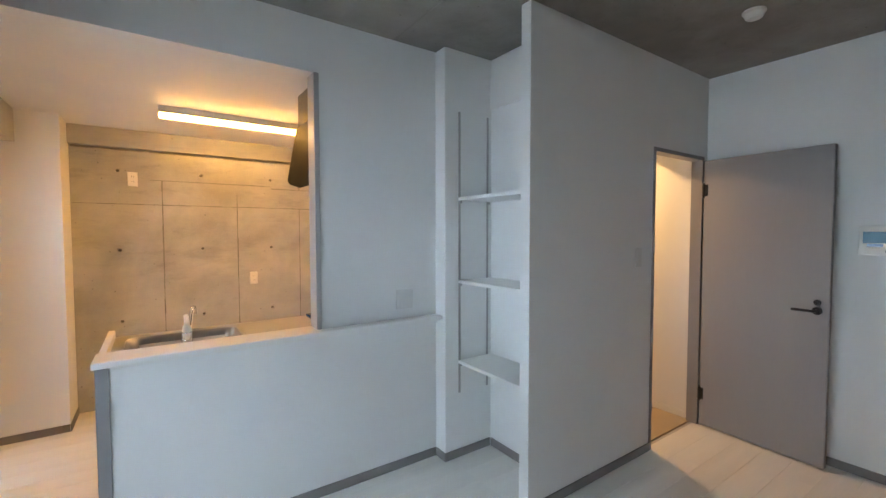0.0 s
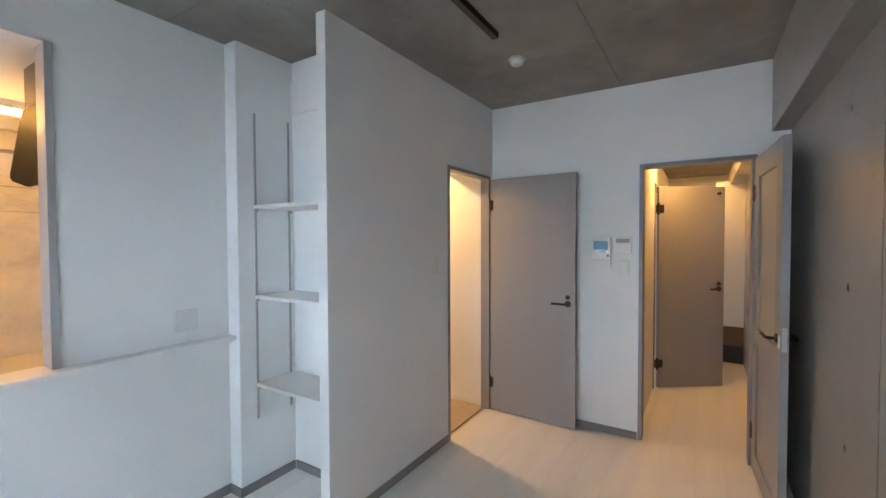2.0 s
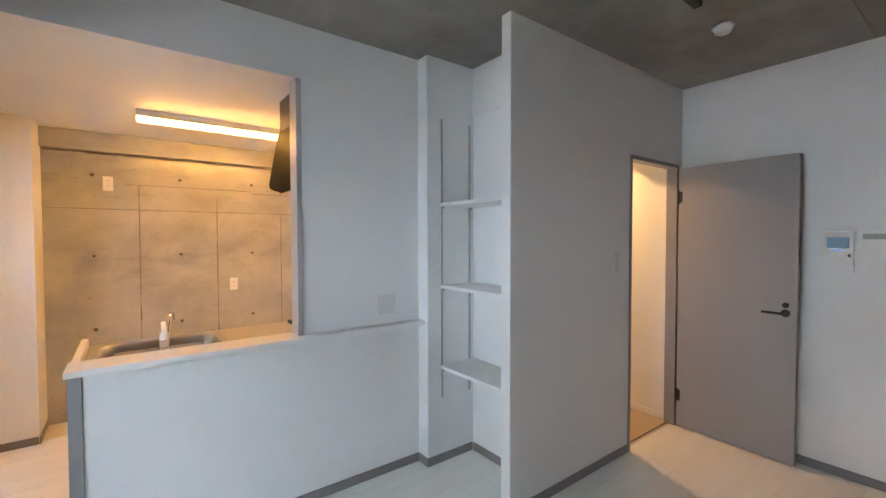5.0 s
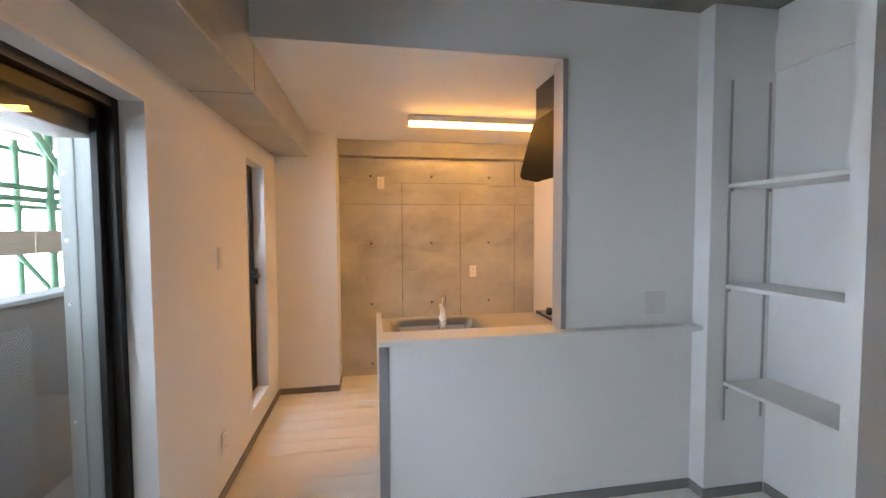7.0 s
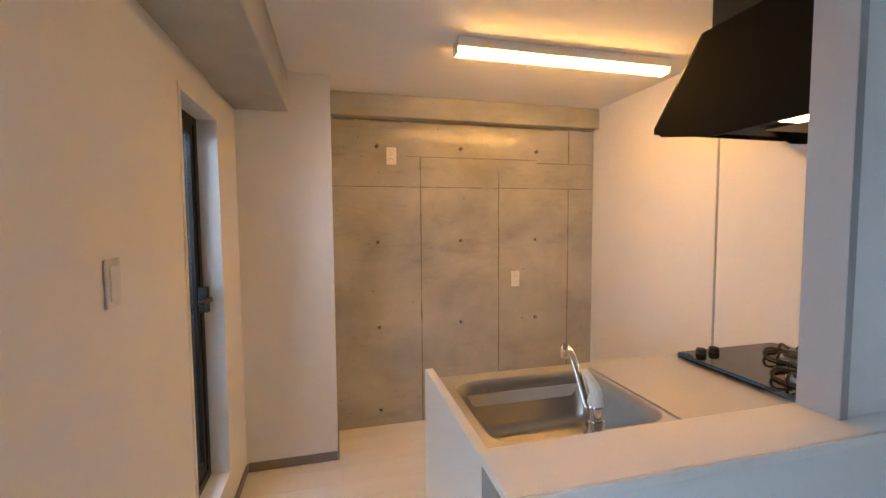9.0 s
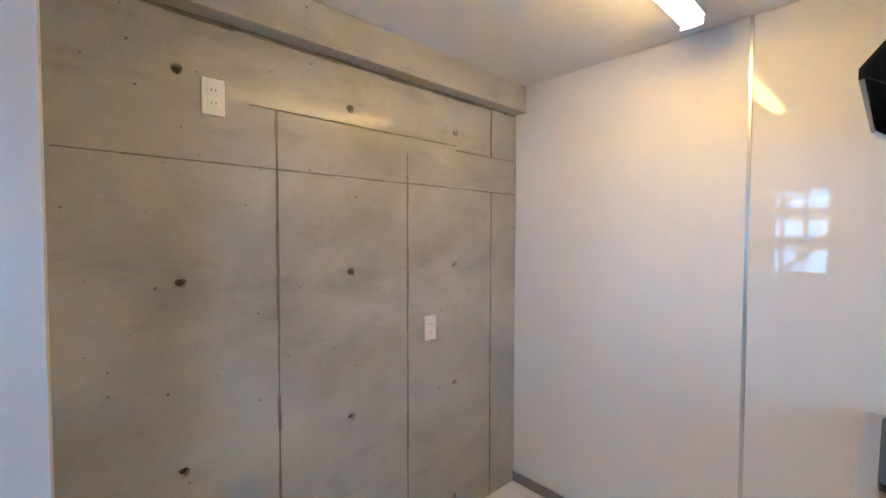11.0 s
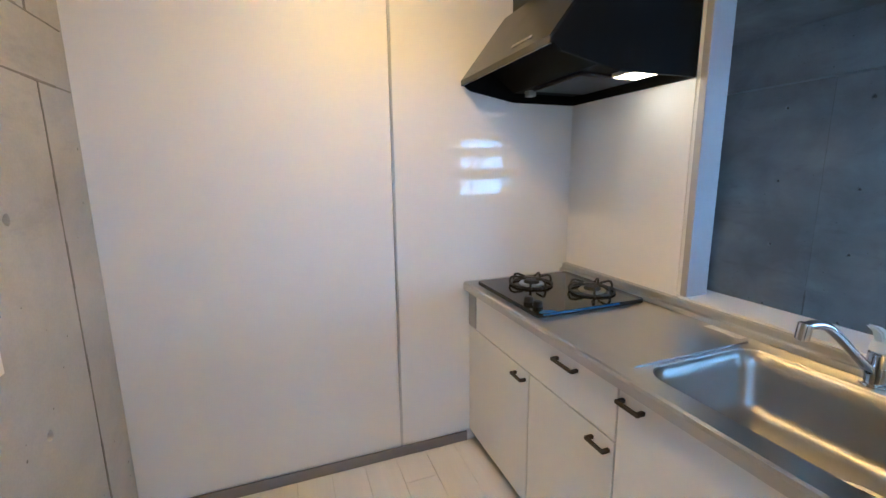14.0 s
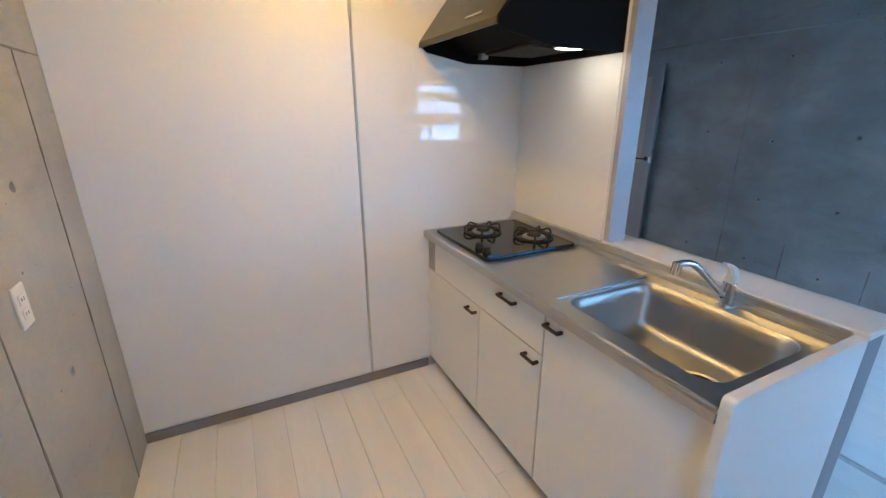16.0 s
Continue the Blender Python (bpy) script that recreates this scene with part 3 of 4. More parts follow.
# ---------------------------------------------------------------- windows
def window(name, y0, y1, z0, z1, label, mullions, shutter):
    ob = thing(name, (XL - 0.1, (y0 + y1) / 2, z0), label, "window")
    ob["kind"] = "structure"
    fx0, fx1, w = XL - 0.148, XL - 0.085, 0.045
    for nm, a, b, c, d in (("window_frame", y0, y0 + w, z0, z1), ("window_frame", y1 - w, y1, z0, z1),
                           ("window_frame", y0 + w, y1 - w, z0, z0 + w), ("window_frame", y0 + w, y1 - w, z1 - w, z1)):
        part(nm, block(fx0, fx1, a + 0.0005, b - 0.0005, c + 0.0005, d - 0.0005, 0.002), M_BLACK, ob)
    edges = [y0 + w, *mullions, y1 - w]
    for i, (a, b) in enumerate(zip(edges, edges[1:])):
        x = XL - 0.104 - 0.026 * (i % 2)
        sash = part("sash", block(x - 0.012, x + 0.012, a + 0.001, a + 0.034, z0 + w, z1 - w, 0.002), M_BLACK, ob)
        part("sash_stile", block(x - 0.012, x + 0.012, b - 0.035, b - 0.001, z0 + w, z1 - w, 0.002), M_BLACK, sash)
        part("sash_rail", block(x - 0.012, x + 0.012, a + 0.035, b - 0.036, z0 + w, z0 + w + 0.06, 0.002), M_BLACK, sash)
        part("sash_rail", block(x - 0.012, x + 0.012, a + 0.035, b - 0.036, z1 - w - 0.05, z1 - w, 0.002), M_BLACK, sash)
        p = part("pane", block(x - 0.003, x + 0.003, a + 0.032, b - 0.033, z0 + w + 0.058, z1 - w - 0.048), M_GLASS, ob, "clear glass pane")
        p.visible_shadow = False
    return ob


w1 = window("window_1", WY0, WY1, 0.001, WZ1, "black-framed sliding balcony window", [0.53], True)
w2 = window("window_2", SY0, SY1, SZ0, SZ1, "black-framed narrow casement window", [], False)
b = block(XL - 0.0848, XL - 0.045, SY1 - 0.085, SY1 - 0.06, 1.05, 1.17, 0.003)
block(XL - 0.055, XL - 0.03, SY1 - 0.20, SY1 - 0.065, 1.10, 1.12, 0.004, bm=b)
part("handle", b, M_BLACK, w2, "black window handle")
# reveals lined with white board
for name, y0, y1, z0, z1 in (("1", WY0, WY1, 0.0, WZ1), ("2", SY0, SY1, SZ0, SZ1)):
    ob = thing("trim_reveal_" + name, (XL, (y0 + y1) / 2, z0), "white lining board round the window reveal", "trim")
    ob["kind"] = "structure"
    for a, b2, c, d in ((y1 - 0.012, y1 + 0.012, z0, z1 + 0.012), (y0 - 0.012, y0 + 0.012, z0, z1 + 0.012), (y0 + 0.0125, y1 - 0.0125, z1 - 0.012, z1 + 0.012)):
        part("lining", block(XL - 0.0845, XL + 0.004, a, b2, c + 0.0005, d, 0.002), M_LEDGE, ob)
    if name == "2":
        part("lining", block(XL - 0.0845, XL + 0.004, y0 - 0.012, y1 + 0.012, z0 - 0.012, z0 - 0.0003, 0.002), M_LEDGE, ob)
tagged(part("shutter_box", block(XL - 0.30, XL - 0.155, WY0, WY1, 1.80, 2.02, 0.006), M_SHUT, None, "brown rolling-shutter box outside the window"), category="shutter box")

# ---------------------------------------------------------------- outside: balcony, scaffold
structure("balcony_floor", block(-2.1, XL - 0.15, -2.5, 5.5, -0.25, -0.06), M_PARA, "grey concrete balcony floor")
bm = block(-2.02, -1.90, -2.5, 5.5, -0.06, 1.07)
structure("balcony_parapet", bm, M_PARA, "grey rendered balcony parapet")
structure("parapet_cap", block(-2.05, -1.87, -2.5, 5.5, 1.072, 1.10, 0.006), M_OUTW, "white metal cap on the parapet")
structure("balcony_divider", block(-1.471, XL - 0.155, 2.36, 2.40, -0.05, 2.75, 0.004), M_OUTW, "white balcony divider panel")
post = structure("balcony_post", block(-1.54, -1.472, 2.352, 2.408, -0.05, 2.71, 0.004), M_OUTW, "white edge post of the balcony divider")
for z in (0.5, 1.1, 1.42, 1.75, 2.2):
    part("bolt", rod((-1.512, 2.352, z), (-1.512, 2.344, z), 0.009, n=10, bevel=0.002), M_ALU, post)
# Unseen slab, added to keep sky light and sun off the parapet.
structure("balcony_slab", block(-2.1, XL - 0.15, -2.5, 5.5, 2.72, 2.9), M_OUTW, "unseen white slab over the balcony, added to block the sky")
structure("ground", block(-60, -2.2, -60, 60, -6.1, -6.0), M_PARA, "grey ground far below")
# The sheeting is no lamp; its emission stands in for outdoor daylight.
structure("backdrop", block(-4.42, -4.40, -6, 10, -5.9, 9), M_SHEET, "white sheeting behind the scaffold, glowing in place of daylight")

scaf = thing("scaffold", (-3.0, 1.5, -6.0), "green painted steel pipe scaffold with timber planks", "scaffold")
for x in (-2.35, -3.12):
    for i in range(11):
        y = -2.755 + 0.9 * i + (0.78 if x < -3 else 0)
        post = part("standard", rod((x, y, -6.0), (x, y, 5.5), 0.0243, n=12), M_GREEN, scaf, smooth=True)
        for z in (0.86, 1.33, 1.67, 2.20):
            part("coupler", rod((x, y, z - 0.028), (x, y, z + 0.028), 0.036, n=10, bevel=0.004), M_GREEN, post, "bolted pipe coupler", True)
    for z in (-0.4, 0.86, 1.69, 1.77, 2.20, 3.2):
        part("ledger", rod((x - 0.05, -5, z), (x - 0.05, 8, z), 0.0215, n=10), M_GREEN, scaf, smooth=True)
    for i in range(6) if x < -3 else (3, 4):
        y = -2.4 + 1.8 * i
        part("brace", rod((x + 0.05, y, 2.5), (x + 0.05, y + 1.6, 0.9), 0.0215, n=8), M_GREEN, scaf, smooth=True)
for i in range(7):
    for k in range(3):
        part("plank", block(-3.08 + 0.24 * k, -2.85 + 0.24 * k, -4.0 + 1.83 * i, -2.19 + 1.83 * i, 2.26, 2.30, 0.004), M_WOODP, scaf)
    part("toe_board", block(-2.325, -2.30, -4.0 + 1.83 * i, -2.19 + 1.83 * i, 1.31, 1.47, 0.003), M_WOODP, scaf)
for i in range(3):
    part("stair_string", rod((-2.95, 2.3 + 1.9 * i, 2.45), (-2.95, 4.1 + 1.9 * i, 0.5), 0.045, n=8), M_GREEN, scaf, "slanting stair string")

# ---------------------------------------------------------------- kitchen: hood, hob, counter, cabinets
hood = thing("range_hood", (1.34, 2.11, 1.815), "black enamelled range hood with a sloping front", "range hood")
HX0, HX1 = 0.988, XK - 0.0015
part("duct_cover", block(HX0 + 0.003, HX1, 2.1055, 2.467, 2.134, ZK - 0.0015, 0.002), M_HOOD, hood)
t = 0.012
sideprof = [(2.1055, 1.757), (2.457, 1.757), (2.690, 1.800), (2.722, 1.824), (2.722, 1.842), (2.498, 2.133), (2.1055, 2.133)]
part("side_sheet", prism(sideprof, "x", HX0, HX0 + t, bevel=0.0012), M_HOODM, hood)
part("side_sheet", prism(sideprof, "x", HX1 - t, HX1, bevel=0.0012), M_HOODM, hood)
front = [(2.7225, 1.818), (2.7325, 1.818), (2.7325, 1.842), (2.508, 2.133), (2.490, 2.133), (2.7225, 1.836)]
part("front_panel", prism(front, "x", HX0 + 0.001, HX1 - 0.001, bevel=0.0012), M_HOOD, hood)
part("back_sheet", block(HX0 + t, HX1 - t, 2.106, 2.116, 1.757, 2.130), M_HOODM, hood)
part("inner_baffle", prism([(2.117, 1.800), (2.46, 1.800), (2.60, 1.90), (2.48, 2.05), (2.117, 2.05)], "x", HX0 + t + 0.001, HX1 - t - 0.001), M_HOODM, hood, "dark baffle inside the hood")
part("grease_filter", block(1.205, 1.54, 2.16, 2.44, 1.784, 1.7985, 0.004), M_BLACK, hood, "black mesh grease filter")
part("filter_clip", block(1.575, 1.615, 2.40, 2.44, 1.772, 1.7985, 0.003), M_ALU, hood)
part("filter_screw", rod((1.19, 2.36, 1.7985), (1.19, 2.36, 1.790), 0.006, n=12), M_CHROME, hood)
for k in range(5):
    part("switch_button", prism([(2.700, 1.8852), (2.706, 1.8774), (2.7085, 1.8794), (2.7025, 1.8872)], "x", 1.14 + 0.028 * k, 1.158 + 0.028 * k), M_GREYP, hood)
lamp = part("hood_lamp", block(1.012, 1.190, 2.19, 2.31, 1.782, 1.7985, 0.003), M_PLAST, hood)
part("lens", block(1.018, 1.184, 2.196, 2.304, 1.7785, 1.7818, 0.001), M_LED, lamp, "lit lamp lens")

# worktop with a bowl let in
ZT = 0.888
CY0, CY1 = 2.108, 2.722
wt = thing("worktop", (0.86, 2.4, 0.85), "brushed stainless steel worktop with raised back edge", "worktop")
SX0, SX1, SB0, SB1 = 0.082, 0.632, 2.212, 2.645
outer = rounded(SX0, SX1, SB0, SB1, 0.07)
def top_with_bowl():
    bm = bmesh.new()
    rect = [(0.034, CY0), (XK - 0.002, CY0), (XK - 0.002, CY1 - 0.012), (0.034, CY1 - 0.012)]
    hole = [bm.verts.new((x, y, ZT)) for x, y in outer]
    low = [bm.verts.new((x, y, ZT - 0.006)) for x, y in rounded(SX0 + 0.004, SX1 - 0.004, SB0 + 0.004, SB1 - 0.004, 0.068)]
    q = [bm.verts.new((x, y, ZT)) for x, y in rect]
    edges = [bm.edges.new((hole[i], hole[(i + 1) % len(hole)])) for i in range(len(hole))]
    edges += [bm.edges.new((q[i], q[(i + 1) % 4])) for i in range(4)]
    bmesh.ops.triangle_fill(bm, edges=edges, use_beauty=True)
    for i in range(len(hole)):
        j = (i + 1) % len(hole)
        bm.faces.new((hole[i], hole[j], low[j], low[i]))
    f1 = [bm.verts.new(p) for p in ((0.034, CY1 - 0.003, ZT - 0.003), (XK - 0.002, CY1 - 0.003, ZT - 0.003))]
    f2 = [bm.verts.new(p) for p in ((0.034, CY1, ZT - 0.012), (XK - 0.002, CY1, ZT - 0.012))]
    f3 = [bm.verts.new(p) for p in ((0.034, CY1, ZT - 0.040), (XK - 0.002, CY1, ZT - 0.040))]
    f4 = [bm.verts.new(p) for p in ((0.034, CY1 - 0.02, ZT - 0.040), (XK - 0.002, CY1 - 0.02, ZT - 0.040))]
    a = [q[3], q[2]]
    for b in (f1, f2, f3, f4):
        bm.faces.new((a[0], a[1], b[1], b[0]))
        a = b
    return bm


part("top_sheet", top_with_bowl(), M_STEEL, wt)
part("back_edge", prism([(2.1055, ZT + 0.0005), (2.150, ZT + 0.0005), (2.146, ZT + 0.018), (2.134, ZT + 0.022), (2.130, ZT + 0.046), (2.1055, ZT + 0.048)], "x", 0.034, XK - 0.002, bevel=0.002), M_STEEL, wt, "raised stainless back edge", True)
part("drain_bar", prism([(2.19, ZT + 0.0003), (2.66, ZT + 0.0003), (2.655, ZT + 0.006), (2.195, ZT + 0.006)], "x", 0.645, 0.655, bevel=0.001), M_STEEL, wt, "raised stop bar beside the bowl")

sink = thing("sink", (0.37, 2.42, 0.70), "satin stainless steel rectangular sink bowl", "sink")
bm = bmesh.new()
rings = []
for inset, z, r in ((0.003, ZT - 0.004, 0.07), (0.012, ZT - 0.012, 0.066), (0.020, ZT - 0.05, 0.062), (0.034, ZT - 0.150, 0.056), (0.046, ZT - 0.172, 0.05), (0.070, ZT - 0.182, 0.04), (0.15, ZT - 0.186, 0.03)):
    rings.append([bm.verts.new((x, y, z)) for x, y in rounded(SX0 + inset, SX1 - inset, SB0 + inset, SB1 - inset, r)])
for a, c in zip(rings, rings[1:]):
    for i in range(len(a)):
        j = (i + 1) % len(a)
        bm.faces.new((a[i], a[j], c[j], c[i]))
bm.faces.new(rings[-1])
part("bowl", bm, M_SINK, sink, smooth=True)
bm = rod((0.245, 2.42, ZT - 0.188), (0.245, 2.42, ZT - 0.178), 0.088, n=32, bevel=0.003)
part("drain_ring", bm, M_CHROME, sink, "chrome drain ring", True)
part("drain_basket", rod((0.245, 2.42, ZT - 0.180), (0.245, 2.42, ZT - 0.1755), 0.066, n=24), M_SLOT, sink, "dark drain basket")
part("overflow_cap", block(0.30, 0.40, 2.214, 2.228, ZT - 0.10, ZT - 0.075, 0.004), M_CHROME, sink)

TX, TY = 0.348, 2.178
tap = thing("kitchen_tap", (TX, TY, ZT), "chrome single-lever kitchen mixer tap with swivel spout", "tap")
part("base", rod((TX, TY, ZT + 0.0008), (TX, TY, ZT + 0.010), 0.029, n=28, bevel=0.003), M_CHROME, tap, smooth=True)
part("body", rod((TX, TY, ZT + 0.010), (TX, TY, ZT + 0.092), 0.0215, n=28, bevel=0.004), M_CHROME, tap, smooth=True)
part("collar", rod((TX, TY, ZT + 0.030), (TX, TY, ZT + 0.056), 0.0245, n=28, bevel=0.003), M_CHROME, tap, smooth=True)
part("spout", pipe([(TX + 0.003, TY + 0.014, ZT + 0.040), (TX + 0.008, TY + 0.045, ZT + 0.066), (TX + 0.026, TY + 0.135, ZT + 0.148), (TX + 0.032, TY + 0.166, ZT + 0.170),
                    (TX + 0.036, TY + 0.185, ZT + 0.177), (TX + 0.041, TY + 0.210, ZT + 0.179), (TX + 0.046, TY + 0.232, ZT + 0.174)], 0.0112, 14), M_CHROME, tap, smooth=True)
part("nozzle", rod((TX + 0.045, TY + 0.226, ZT + 0.184), (TX + 0.047, TY + 0.230, ZT + 0.142), 0.0155, n=20, bevel=0.003), M_CHROME, tap, smooth=True)
cap = part("lever_cap", rod((TX, TY, ZT + 0.092), (TX, TY - 0.004, ZT + 0.126), 0.0225, 0.0165, n=24, bevel=0.004), M_PLAST, tap, "pale lever cap", True)
part("lever", prism([(TY - 0.020, ZT + 0.112), (TY - 0.018, ZT + 0.134), (TY - 0.004, ZT + 0.147), (TY + 0.022, ZT + 0.160), (TY + 0.056, ZT + 0.172),
                     (TY + 0.058, ZT + 0.164), (TY + 0.028, ZT + 0.146), (TY + 0.014, ZT + 0.124), (TY + 0.012, ZT + 0.110)], "x", TX - 0.011, TX + 0.011, bevel=0.004), M_PLAST, cap, "pale lever handle", True)
tagged(part("label_sticker", block(0.675, 0.80, 2.156, 2.188, ZT + 0.0004, ZT + 0.0012), M_PLAST, None, "white paper sticker on the worktop"), category="sticker")

# hob
hob = thing("gas_hob", (1.37, 2.40, ZT), "black glass two-burner gas hob, blue film at the edge", "gas hob")
GX0, GX1, GY0, GY1 = 1.082, 1.612, 2.165, 2.682
bm = prism(rounded(GX0, GX1, GY0, GY1, 0.018, 4), "z", ZT + 0.0006, ZT + 0.018, bevel=0.002)
part("glass_top", bm, M_HOBG, hob, smooth=True)
for bx, by in ((1.455, 2.475), (1.255, 2.292)):
    bur = part("burner", rod((bx, by, ZT + 0.018), (bx, by, ZT + 0.028), 0.058, n=28, bevel=0.003), M_ALU, hob, "silver burner ring", True)
    part("burner_cap", rod((bx, by, ZT + 0.028), (bx, by, ZT + 0.042), 0.038, 0.032, n=24, bevel=0.002), M_IRON, bur, smooth=True)
    for k in range(3):
        a = radians(30 + 120 * k + 15)
        for s in (-0.35, 0.35):
            c, d = math.cos(a + s), math.sin(a + s)
            pts = [(bx + c * r, by + d * r, ZT + z) for r, z in ((0.098, 0.020), (0.102, 0.036), (0.094, 0.053), (0.080, 0.057), (0.040, 0.052))]
            part("pan_support", pipe(pts, 0.0052, 8), M_IRON, bur, smooth=True)
    ring = [(bx + 0.094 * math.cos(radians(a)), by + 0.094 * math.sin(radians(a)), ZT + 0.024) for a in range(0, 361, 15)]
    part("support_ring", pipe(ring, 0.005, 8), M_IRON, bur, smooth=True)
for kx in (1.162, 1.228):
    part("knob", rod((kx, 2.632, ZT + 0.018), (kx, 2.632, ZT + 0.042), 0.021, 0.018, n=20, bevel=0.003), M_BLACK, hob, "black control knob", True)
bm = block(GX0 - 0.002, GX0 - 0.0003, 2.30, 2.66, ZT + 0.009, ZT + 0.0165, 0.0006)
prism([(GX0 + 0.001, 2.60), (GX0 + 0.020, 2.612), (GX0 + 0.030, 2.645), (GX0 + 0.012, 2.670), (GX0 + 0.001, 2.668)], "z", ZT + 0.0185, ZT + 0.0205, bm=bm)
part("protective_film", bm, M_BLUE, hob, "peeling blue protective film")

# cabinets
def handle(parent, x, z, y, length=0.082):
    b = block(x - length / 2, x + length / 2, y + 0.020, y + 0.030, z - 0.006, z + 0.006, 0.003)
    for s in (-1, 1):
        block(x + s * (length / 2 - 0.006) - 0.006, x + s * (length / 2 - 0.006) + 0.006, y, y + 0.026, z - 0.006, z + 0.006, 0.002, bm=b)
    part("handle", b, M_BROWN, parent, "dark brown bar handle")


CF = 2.690
ZB = 0.062
sinkcab = thing("sink_cabinet", (0.34, 2.4, 0), "white sink base cabinet with one wide door", "kitchen cabinet")
part("body", block(0.034, 0.660, 2.11, CF - 0.050, ZB, ZT - 0.20, 0.001), M_CAB, sinkcab)
part("front_rail", block(0.034, 0.660, CF - 0.070, CF - 0.050, ZT - 0.199, ZT - 0.043, 0.001), M_CAB, sinkcab)
d = part("door", block(0.037, 0.6575, CF - 0.018, CF, ZB + 0.004, ZT - 0.045, 0.0015), M_CAB, sinkcab)
handle(d, 0.605, 0.802, CF)
hobcab = thing("hob_cabinet", (1.16, 2.4, 0), "white base cabinet with drawer over two doors", "kitchen cabinet")
part("body", block(0.662, XK - 0.002, 2.11, CF - 0.050, ZB, ZT - 0.043, 0.001), M_CAB, hobcab)
d = part("drawer_front", block(0.6645, 1.606, CF - 0.018, CF, 0.658, ZT - 0.045, 0.0015), M_CAB, hobcab)
handle(d, 0.89, 0.797, CF, 0.115)
d = part("door", block(0.6645, 1.1175, CF - 0.018, CF, ZB + 0.004, 0.652, 0.0015), M_CAB, hobcab)
handle(d, 0.718, 0.618, CF)
d = part("door", block(1.1225, 1.688, CF - 0.018, CF, ZB + 0.004, 0.652, 0.0015), M_CAB, hobcab)
handle(d, 1.18, 0.616, CF)
part("vent_plate", block(1.609, 1.689, CF - 0.049, CF + 0.003, 0.659, ZT - 0.042, 0.0015), M_GREYP, hobcab, "grey metal filler plate")
tagged(part("plinth", block(0.036, XK - 0.010, 2.30, CF - 0.052, 0.001, ZB - 0.002), M_SLOT, None, "dark recessed plinth under the kitchen cabinets"), category="plinth")
bm = prism(rounded(2.101, CF + 0.028, -0.05, 0.928, 0.018, 4), "x", 0.004, 0.0325, bevel=0.0015)
bmesh.ops.bisect_plane(bm, geom=bm.verts[:] + bm.edges[:] + bm.faces[:], plane_co=(0, 0, 0.001), plane_no=(0, 0, -1), clear_outer=True)
bmesh.ops.holes_fill(bm, edges=[e for e in bm.edges if e.is_boundary])
endp = thing("end_panel", (0.018, 2.4, 0.001), "white end panel beside the sink cabinet", "panel")
part("board", bm, M_CAB, endp)
part("edge_band", block(0.006, 0.0305, CF + 0.0282, CF + 0.0292, 0.012, 0.900), M_CAB, endp, "thin white front edge band")

# kitchen tube lamp
kl = thing("ceiling_tube_lamp", (0.865, 3.205, ZK), "white slim ceiling tube lamp, lit warm", "ceiling lamp")
part("housing", block(0.268, 1.462, 3.157, 3.253, 2.284, ZK - 0.0005, 0.003), M_PLAST, kl)
for x in (0.268, 1.4565):
    part("end_cap", block(x, x + 0.0055, 3.166, 3.244, 2.254, 2.2837, 0.001), M_PLAST, kl)
part("diffuser", prism([(3.170, 2.2837), (3.170, 2.270), (3.182, 2.256), (3.228, 2.256), (3.240, 2.270), (3.240, 2.2837)], "x", 0.274, 1.456, bevel=0.003), M_TUBE, kl, "glowing warm white diffuser", True)


# ---------------------------------------------------------------- fixtures
def plate(name, face, axis, u, z, w, h, mat, label, category, sockets=0, buttons=0, out=1):
    """A wall plate; face: the wall's place along axis; out: which way it stands off."""
    base = (u, face, z - h / 2) if axis == "y" else (face, u, z - h / 2)
    ob = thing(name, base, label, category)
    def slab(u0, u1, z0, z1, d0, d1, bev):
        lo, hi = sorted((face + out * d0, face + out * d1))
        return block(u0, u1, lo, hi, z0, z1, bev) if axis == "y" else block(lo, hi, u0, u1, z0, z1, bev)
    part("plate", slab(u - w / 2, u + w / 2, z - h / 2, z + h / 2, 0.0004, 0.008, 0.003), mat, ob)
    for k in range(sockets):
        zz = z + (k - (sockets - 1) / 2) * 0.042
        s = part("socket", slab(u - 0.019, u + 0.019, zz - 0.015, zz + 0.015, 0.0075, 0.0105, 0.002), mat, ob)
        for du in (-0.0065, 0.0065):
            part("slot", slab(u + du - 0.0013, u + du + 0.0013, zz - 0.005, zz + 0.005, 0.0102, 0.0110, 0.0), M_SLOT, s)
    for k in range(buttons):
        part("rocker", slab(u - w * 0.32, u + w * 0.32, z - h * 0.36, z + h * 0.36, 0.0075, 0.011, 0.002), mat, ob)
    return ob


plate("wall_socket", YC, "y", 0.085, 1.928, 0.070, 0.120, M_PLAST, "white double wall socket high on the concrete", "wall socket", sockets=2, out=-1)
plate("wall_socket", YC, "y", 1.024, 1.028, 0.070, 0.120, M_PLAST, "white double wall socket on the concrete", "wall socket", sockets=2, out=-1)
plate("wall_socket", YB, "y", 1.493, 1.062, 0.118, 0.120, M_PALE, "grey square double socket above the bar ledge", "wall socket", buttons=1, out=-1)
plate("light_switch", YP, "y", 2.762, 1.309, 0.070, 0.120, M_PALE, "grey light switch beside the washroom door", "light switch", buttons=1, out=-1)
plate("light_switch", XL, "x", 2.43, 1.317, 0.070, 0.120, M_PALE, "pale light switch on the white wall", "light switch", buttons=1, out=1)
plate("wall_socket", XL, "x", 2.41, 0.30, 0.070, 0.120, M_PLAST, "white wall socket near the floor", "wall socket", sockets=2, out=1)
plate("light_switch", XE, "x", 0.155, 1.27, 0.070, 0.115, M_PLAST, "white light switch below the controller", "light switch", buttons=1, out=-1)

